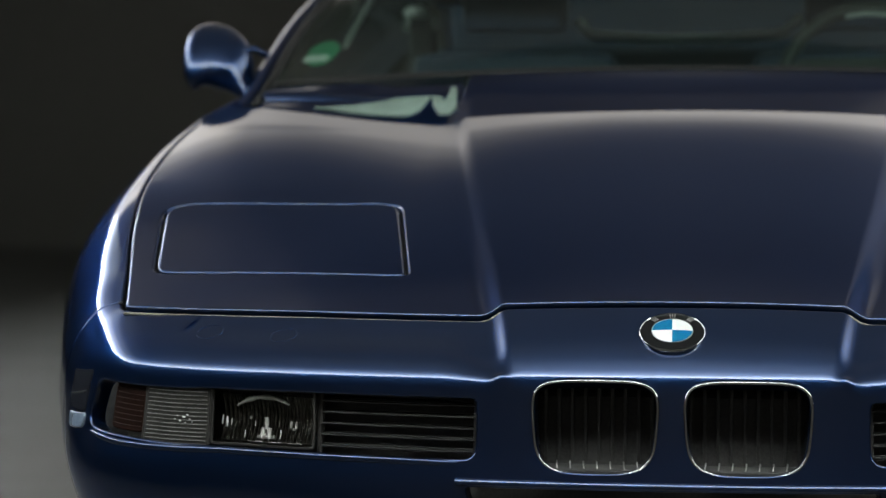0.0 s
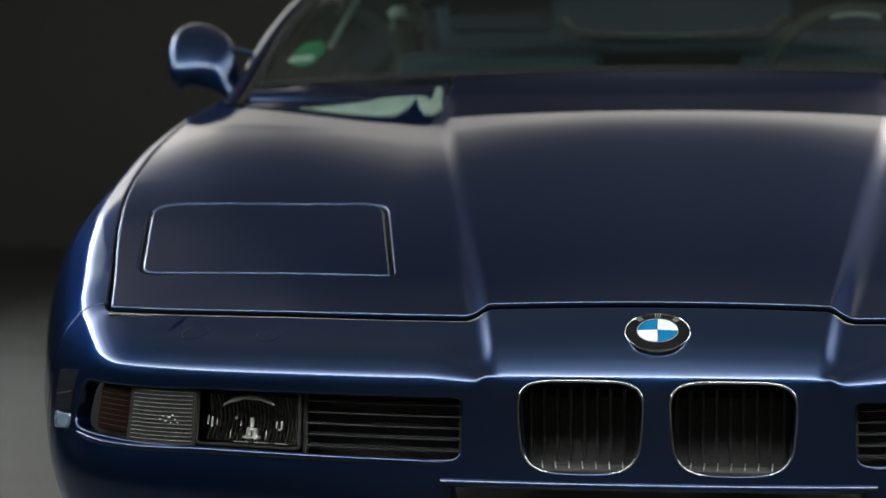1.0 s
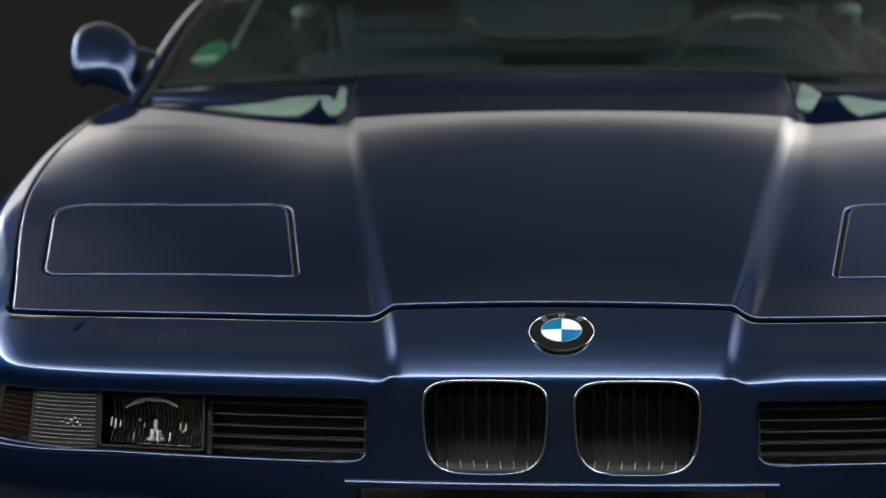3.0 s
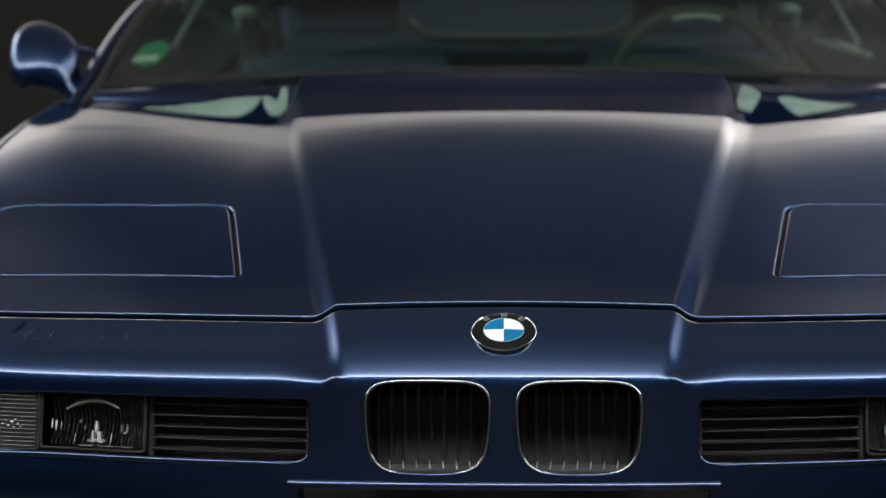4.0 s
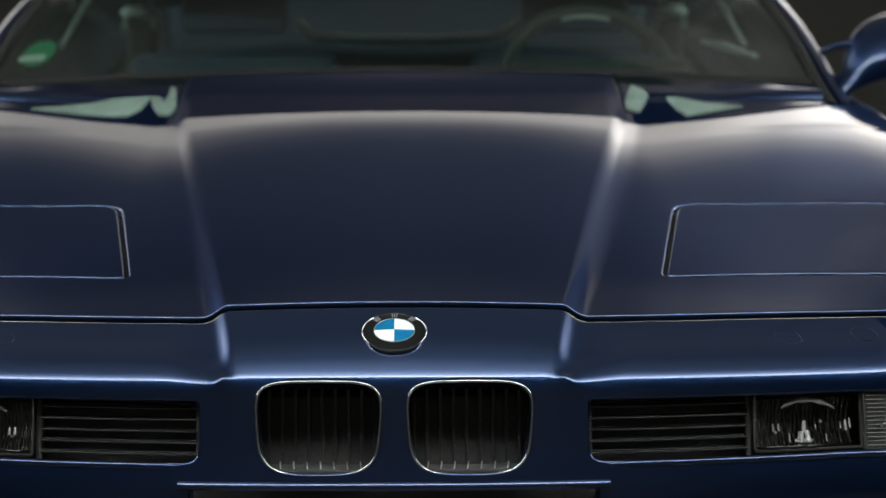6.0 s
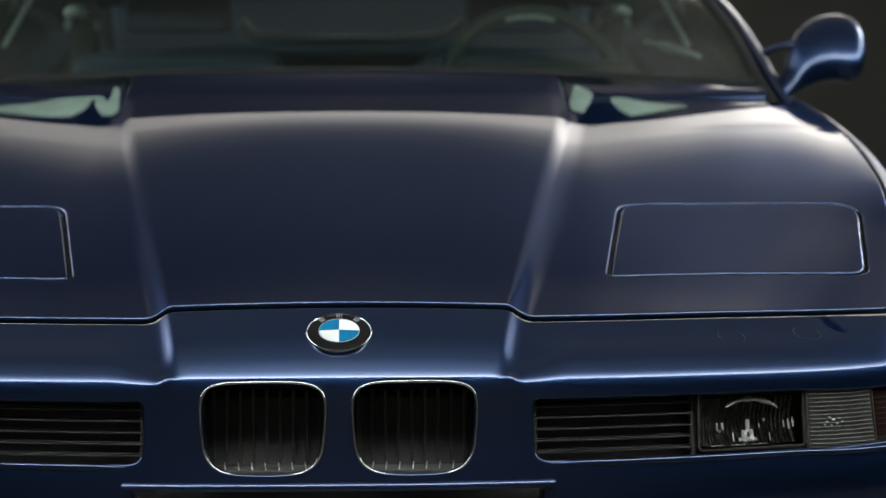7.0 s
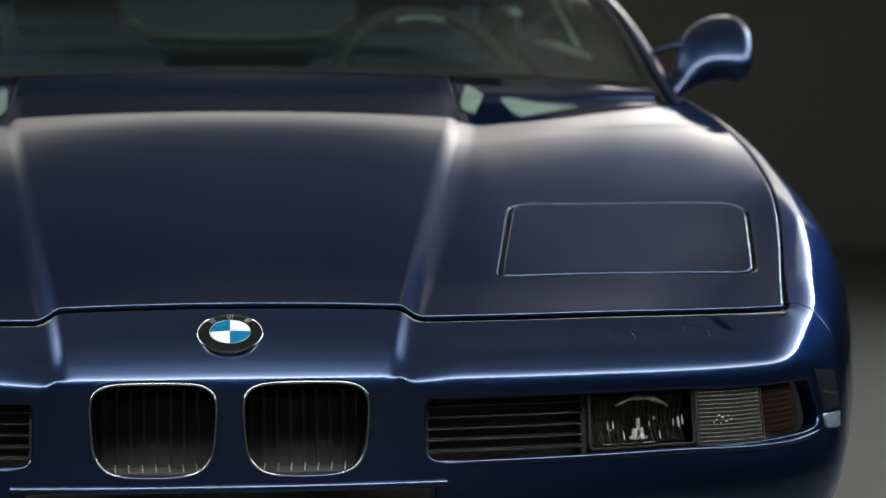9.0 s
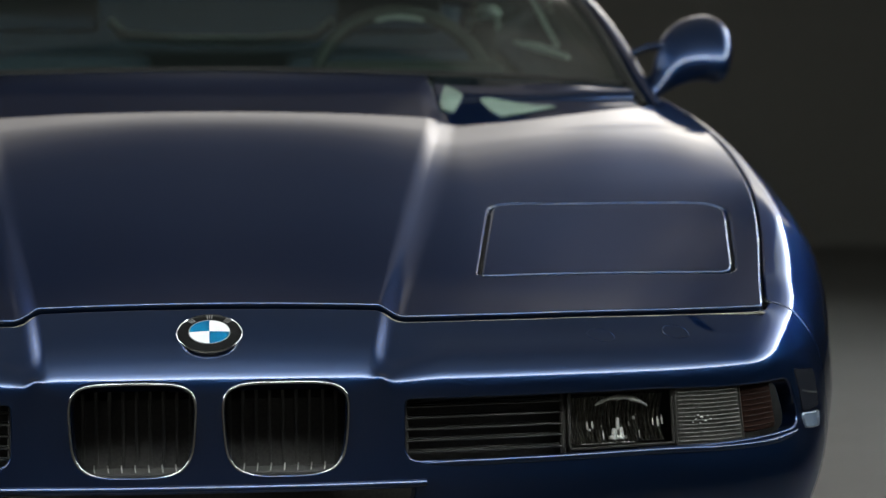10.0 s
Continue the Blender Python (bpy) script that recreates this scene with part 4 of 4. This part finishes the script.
def side_cowl_map(x, t):
    """The panel beside the scuttle, from the glass down to the bonnet's rear edge: two soft rolls that turn under at their outer end."""
    a = np.abs(x)
    yb, zb = screen_base(x)
    q = np.clip(t, 0, 1)
    y1, z1 = rear_y(x) + 0.016, hood_z(x, rear_y(x)) - 0.012
    y0, z0 = yb - 0.010, zb - 0.006
    low, high = np.clip(2 * q, 0, 1), np.clip(2 * q - 1, 0, 1)
    roll = (0.004 + 0.010 * ss(a, 0.5, 0.76)) * (low - low ** 9) + 0.012 * ss(a, 0.5, 0.76) * (high - high ** 9)
    end = 0.050 * ss(a, 0.800 - 0.02 * q, 0.845 - 0.02 * q) ** 2
    return np.stack([x, y0 + (y1 - y0) * t - 0.3 * roll, z0 + (z1 - z0) * t + roll - end], -1)


# Pale green patches paint a reflection, outlined to fit the camera's view.
GREEN_REFLECTION = material("pale_green_reflection", (0.15, 0.205, 0.172), rough=0.3, coat=0.3, grain=0.2, grain_size=18)
REFLECTION_PATCHES = {
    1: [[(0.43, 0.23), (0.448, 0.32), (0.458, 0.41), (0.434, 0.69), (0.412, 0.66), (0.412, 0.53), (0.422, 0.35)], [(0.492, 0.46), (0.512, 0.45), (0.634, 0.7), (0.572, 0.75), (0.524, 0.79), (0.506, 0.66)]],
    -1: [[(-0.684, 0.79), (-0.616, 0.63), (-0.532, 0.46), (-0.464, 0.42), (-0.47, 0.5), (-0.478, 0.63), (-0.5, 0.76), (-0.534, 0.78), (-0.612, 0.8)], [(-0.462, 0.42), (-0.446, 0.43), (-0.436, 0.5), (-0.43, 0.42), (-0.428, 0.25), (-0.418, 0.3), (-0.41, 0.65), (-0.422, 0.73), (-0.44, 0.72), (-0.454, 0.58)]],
}
for side in (-1, 1):
    poly = [(0.41, 0.0), (0.838, 0.0), (0.82, 1.0), (0.41, 1.0)]
    cowl = sheet("scuttle_roll", poly if side > 0 else mirrored(poly), [], (0.006, 0.012), side_cowl_map, PAINT, car, "body-coloured rolls beside the scuttle", lip=0.002, flange=0.012, sign=-1.0)
    for pts in REFLECTION_PATCHES[side]:
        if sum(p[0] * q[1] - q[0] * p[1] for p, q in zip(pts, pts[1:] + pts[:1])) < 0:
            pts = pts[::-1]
        sheet("reflection_patch", round_poly(pts, 0.006, 3), [], (0.006, 0.02), offset_map(side_cowl_map, -0.004, -1.0), GREEN_REFLECTION, cowl, "pale green patch painted as a reflection by the wiper well", lip=0.001, flange=0.002, sign=-1.0)

# windscreen pillars, roof, side windows and rear body
for side in (-1, 1):
    vs = np.linspace(-0.13, 1.0, 28)
    bm = bmesh.new()
    pts = [tuple(screen_map(np.array([side * 1.0]), np.array([v]))[0] + np.array([side * 0.020, 0.012, -0.004])) for v in vs]
    tube(bm, pts, 0.021, 16, squash=0.55, up=(side * 0.545, -0.36, 0.73))
    part("windscreen_pillar", bm, PAINT, car, "body-coloured windscreen pillar")
    bm = bmesh.new()
    pts = [tuple(screen_map(np.array([side * 0.985]), np.array([v]))[0] + np.array([0, 0.0, 0.002])) for v in vs]
    tube(bm, pts, 0.010, 8)
    part("pillar_seal", bm, RUBBER, car, "black rubber seal along the glass")


def roof_map(u, v):
    x = u * (0.73 - 0.03 * v)
    y = 2.28 + 0.12 * u * u + 1.0 * v
    z = 1.325 - 0.035 * u * u + 0.02 * np.sin(np.pi * np.clip(v, -0.2, 1.2)) - 0.02 * v
    return np.stack([x, y, z], -1)


sheet("roof", [(-1, 0.01), (1, 0.01), (1, 1), (-1, 1)], [], (0.05, 0.05), roof_map, PAINT, car, "smooth painted roof", lip=0.004)


def rear_glass_map(u, v):
    x = u * (0.70 + 0.02 * v)
    y = 3.29 + 0.12 * u * u * (1 - v) + 0.72 * v
    z = (1.305 - 0.035 * u * u) * (1 - v) + 0.985 * v + 0.03 * np.sin(np.pi * np.clip(v, -0.2, 1.2))
    return np.stack([x, y, z], -1)


rg = sheet("rear_window", [(-1, 0.0), (1, 0.0), (1, 1), (-1, 1)], [], (0.05, 0.05), rear_glass_map, GLASS, car, "sloping tinted rear window", lip=0.002)
rg.visible_shadow = False


def flank_map(a, b):
    """a: from the window line (0) to the sill (1), b: backwards from the wing."""
    y = 2.105 + 2.55 * b
    xt = 0.905 - 0.10 * ss(b, 0.55, 1.0)
    q = np.clip(a, 0, 1)
    x = xt + 0.025 * np.sin(np.pi * q) - 0.10 * ss(b, 0.9, 1.03) - 0.10 * (1 - ss(q, -0.1, 0.16))
    z = 0.965 + 0.02 * np.sin(np.pi * np.clip(b, 0, 1)) - 0.70 * q
    return np.stack([x, y, z], -1)


def deck_map(u, v):
    x = u * 0.80
    y = 4.0 + 0.60 * v
    z = 0.985 - 0.01 * u * u - 0.03 * v - 0.02 * np.abs(u) ** 4
    return np.stack([x, y, z], -1)


def tail_map(u, v):
    x = u * 0.80
    y = 4.62 + 0.12 * np.sin(np.pi * 0.5 * np.clip(v * 1.5, 0, 1)) - 0.10 * u * u
    z = 0.95 - 0.66 * v
    return np.stack([x, y, z], -1)


for side, fm, sg in ((1, flank_map, -1.0), (-1, left_of(flank_map), 1.0)):
    sheet("door_and_flank", [(0, 0), (1, 0), (1, 1), (0, 1)], [], (0.04, 0.02), fm, PAINT, car, "painted door and rear flank", lip=0.003, sign=sg)

    def window_map(u, v, side=side):
        y = 1.72 + 2.1 * u
        low = np.stack([0.835 + 0 * u, y, 0.985 + 0 * u], -1)
        yt = 2.40 + 0.92 * u
        high = np.stack([0.735 - 0.03 * u, yt, 1.285 - 0.0 * u], -1)
        p = low * (1 - v)[..., None] + high * v[..., None]
        return p * np.array([side, 1.0, 1.0])
    sw = sheet("side_window", [(0, 0), (1, 0), (1, 1), (0, 1)], [], (0.05, 0.08), window_map, GLASS, car, "tinted side window", lip=0.002, sign=-1.0 * side if side > 0 else 1.0)
    sw.visible_shadow = False
sheet("boot_lid", [(-1, 0), (1, 0), (1, 1), (-1, 1)], [], (0.05, 0.04), deck_map, PAINT, car, "painted boot lid", lip=0.004)
sheet("tail_panel", [(-1, 0), (1, 0), (1, 1), (-1, 1)], [], (0.05, 0.04), tail_map, PAINT, car, "painted tail panel", lip=0.004, sign=-1.0)
bm = bmesh.new()
block(bm, -0.86, 0.86, 0.35, 4.55, 0.16, 0.24, 0.02)
part("underbody", bm, BLACK, car, "black underbody")
bm = bmesh.new()
block(bm, -0.62, 0.62, 0.6, 1.30, 0.24, 0.62, 0.03)
part("engine", bm, BLACK, car, "dark engine block under the bonnet")


# door mirrors
def mirror(side, out, low=0.0):
    root = new("door_mirror")
    root.parent = car
    root["label"] = "teardrop door mirror in body colour on a forked arm"
    cx = side * (0.945 + out)
    q = np.linspace(0, 1, 40)
    px = spline((0, 0.15, 0.35, 0.55, 0.75, 0.9, 1.0), (0.842, 0.858, 0.885, 0.915, 0.955, 0.990, 1.004))
    pz = spline((0, 0.15, 0.35, 0.55, 0.75, 0.9, 1.0), (0.972, 0.988, 1.018, 1.053, 1.076, 1.079, 1.077))
    pr = spline((0, 0.15, 0.35, 0.55, 0.75, 0.88, 0.96, 1.0), (0.010, 0.013, 0.021, 0.042, 0.052, 0.046, 0.026, 0.004))
    bm = bmesh.new()
    tube(bm, [(side * (float(px(t)) + out * t), 1.66 + 0.03 * t, float(pz(t)) - low * min(1.0, 2 * t)) for t in q], [max(0.003, 0.84 * float(pr(t))) for t in q], 28, squash=1.9, up=(0, 0.8, 1))
    part("housing", bm, PAINT, root, "teardrop mirror housing running into its arm", sharp=80)
    bm = bmesh.new()
    tube(bm, [(cx - side * 0.05, 1.69, 1.090 - low), (side * 0.865, 1.70, 1.082), (side * 0.835, 1.72, 1.068)], [0.010, 0.007, 0.006], 10)
    part("upper_arm", bm, PAINT, root, "thin upper arm")
    bm = bmesh.new()
    tube(bm, [(side * 0.885, 1.68, 1.022 - low), (side * 0.862, 1.69, 1.016 - low), (side * 0.84, 1.70, 1.004)], [0.005, 0.005, 0.004], 10)
    part("lower_arm", bm, PAINT, root, "short lower arm")
    bm = bmesh.new()
    block(bm, min(side * 0.79, side * 0.86), max(side * 0.79, side * 0.86), 1.60, 1.72, 0.955, 0.985, 0.012)
    part("foot", bm, RUBBER, root, "black mirror foot")


mirror(-1, -0.004, 0.012)
mirror(1, 0.03)


# cabin
def cabin():
    bm = bmesh.new()
    block(bm, -0.72, 0.72, 1.62, 2.0, 0.75, 1.012, 0.05, 3)
    part("dashboard", bm, DASH, car, "dark dashboard under the windscreen")
    bm = bmesh.new()
    block(bm, 0.22, 0.60, 1.80, 2.0, 0.98, 1.06, 0.04, 3)
    part("instrument_hood", bm, DASH, car, "hood over the instruments")
    bm = bmesh.new()
    m = Matrix.Translation((0.40, 2.08, 1.0)) @ Matrix.Rotation(radians(68), 4, "X")
    tube(bm, [tuple(m @ Vector((0.19 * math.cos(a), 0.19 * math.sin(a), 0))) for a in np.linspace(0, 2 * math.pi, 48, endpoint=False)], 0.016, 10, closed=True, up=(0, 1, 0.2))
    wheel_ = part("steering_wheel", bm, DASH, car, "black leather steering wheel")
    bm = bmesh.new()
    ball(bm, (0.40, 2.06, 1.0), (0.07, 0.03, 0.06), 16)
    part("hub", bm, DASH, wheel_)
    # Pale strip stands in for the shine along the wheel's top.
    bm = bmesh.new()
    tube(bm, [tuple(m @ Vector((0.172 * math.cos(a), 0.172 * math.sin(a), 0.012))) for a in np.linspace(radians(72), radians(108), 10)], 0.005, 6, up=(0, 1, 0.2))
    part("rim_shine", bm, PALE, wheel_, "pale strip painted as the shine on the rim")
    for side in (-1, 1):
        seat = new("seat")
        seat.parent = car
        seat["label"] = "navy leather front seat with headrest"
        x = side * 0.41
        bm = bmesh.new()
        block(bm, x - 0.25, x + 0.25, 2.55, 2.70, 0.45, 1.10, 0.06, 4)
        part("backrest", bm, LEATHER, seat)
        bm = bmesh.new()
        block(bm, x - 0.125, x + 0.125, 2.55, 2.66, 1.15, 1.32, 0.035, 4)
        part("headrest", bm, LEATHER, seat)
        bm = bmesh.new()
        block(bm, x - 0.25, x + 0.25, 2.1, 2.6, 0.35, 0.52, 0.06, 4)
        part("seat_cushion", bm, LEATHER, seat)
        bm = bmesh.new()
        block(bm, side * 0.655 - 0.036, side * 0.655 + 0.036, 2.72, 2.78, 0.95, 1.185, 0.022, 3)
        post = part("belt_post", bm, DASH, car, "dark door post with the belt guide")
        bm = bmesh.new()
        tube(bm, [(side * 0.660 - 0.028, 2.66, 1.198), (side * 0.660 - 0.014, 2.655, 1.204), (side * 0.660 + 0.014, 2.655, 1.204), (side * 0.660 + 0.028, 2.66, 1.198)], [0.010, 0.0155, 0.0155, 0.010], 12)
        part("belt_guide", bm, GUIDE, post, "belt guide, near white for its glint")
        for k in (-1, 1):
            bm = bmesh.new()
            tube(bm, [(side * 0.655 + 0.028 * k, 2.70, 1.192), (side * 0.655 + 0.036 * k, 2.70, 1.178), (side * 0.655 + 0.036 * k, 2.705, 1.162)], [0.005, 0.007, 0.005], 8)
            part("guide_arm", bm, PALE, post, "grey end of the belt guide")
        bm = bmesh.new()
        tube(bm, [(side * 0.745, 2.1, 1.10), (side * 0.735, 2.2, 1.15), (side * 0.712, 2.35, 1.24)], 0.006, 8)
        part("window_pale_line", bm, PALE, car, "thin pale line inside the window frame")
    bm = bmesh.new()
    tube(bm, [(0.655, 2.12, 1.108), (0.69, 2.02, 1.094), (0.735, 1.88, 1.068)], [0.006, 0.012, 0.007], 10, squash=0.8)
    part("cabin_pale_bar", bm, PALE, car, "pale bar by the right door top")
    bm = bmesh.new()
    tube(bm, [(-0.30, 3.3, 1.21), (-0.26, 3.3, 1.17), (-0.1, 3.3, 1.158), (0.1, 3.3, 1.158), (0.26, 3.3, 1.17), (0.31, 3.3, 1.21)], 0.013, 8)
    part("rear_pale_bar", bm, GUIDE, car, "thin pale bar in front of the rear shelf")
    bm = bmesh.new()
    block(bm, -0.70, 0.70, 3.32, 3.9, 0.90, 1.14, 0.04, 3)
    part("rear_shelf", bm, LEATHER, car, "dark blue rear seat and shelf")


cabin()


def sticker():
    def patch(u, v):
        return screen_map(u, v) + np.array([0, 0.005, -0.002])
    oval = [(-0.893 + 0.041 * math.cos(a), 0.155 + 0.072 * math.sin(a)) for a in np.linspace(0, 2 * math.pi, 28, endpoint=False)]
    ob = sheet("sticker", oval, [], (0.012, 0.02), patch, STICKER_GREEN, glass, "round green sticker inside the glass", lip=0.0003, flange=0.0003)

    def patch2(u, v):
        return screen_map(u, v) + np.array([0, 0.002, -0.001])
    sheet("sticker_field", rounded(-0.935, -0.87, 0.108, 0.142, 0.008, 3), [], (0.01, 0.01), patch2, STICKER_WHITE, ob, "white field of the sticker", lip=0.0003, flange=0.0003)


sticker()
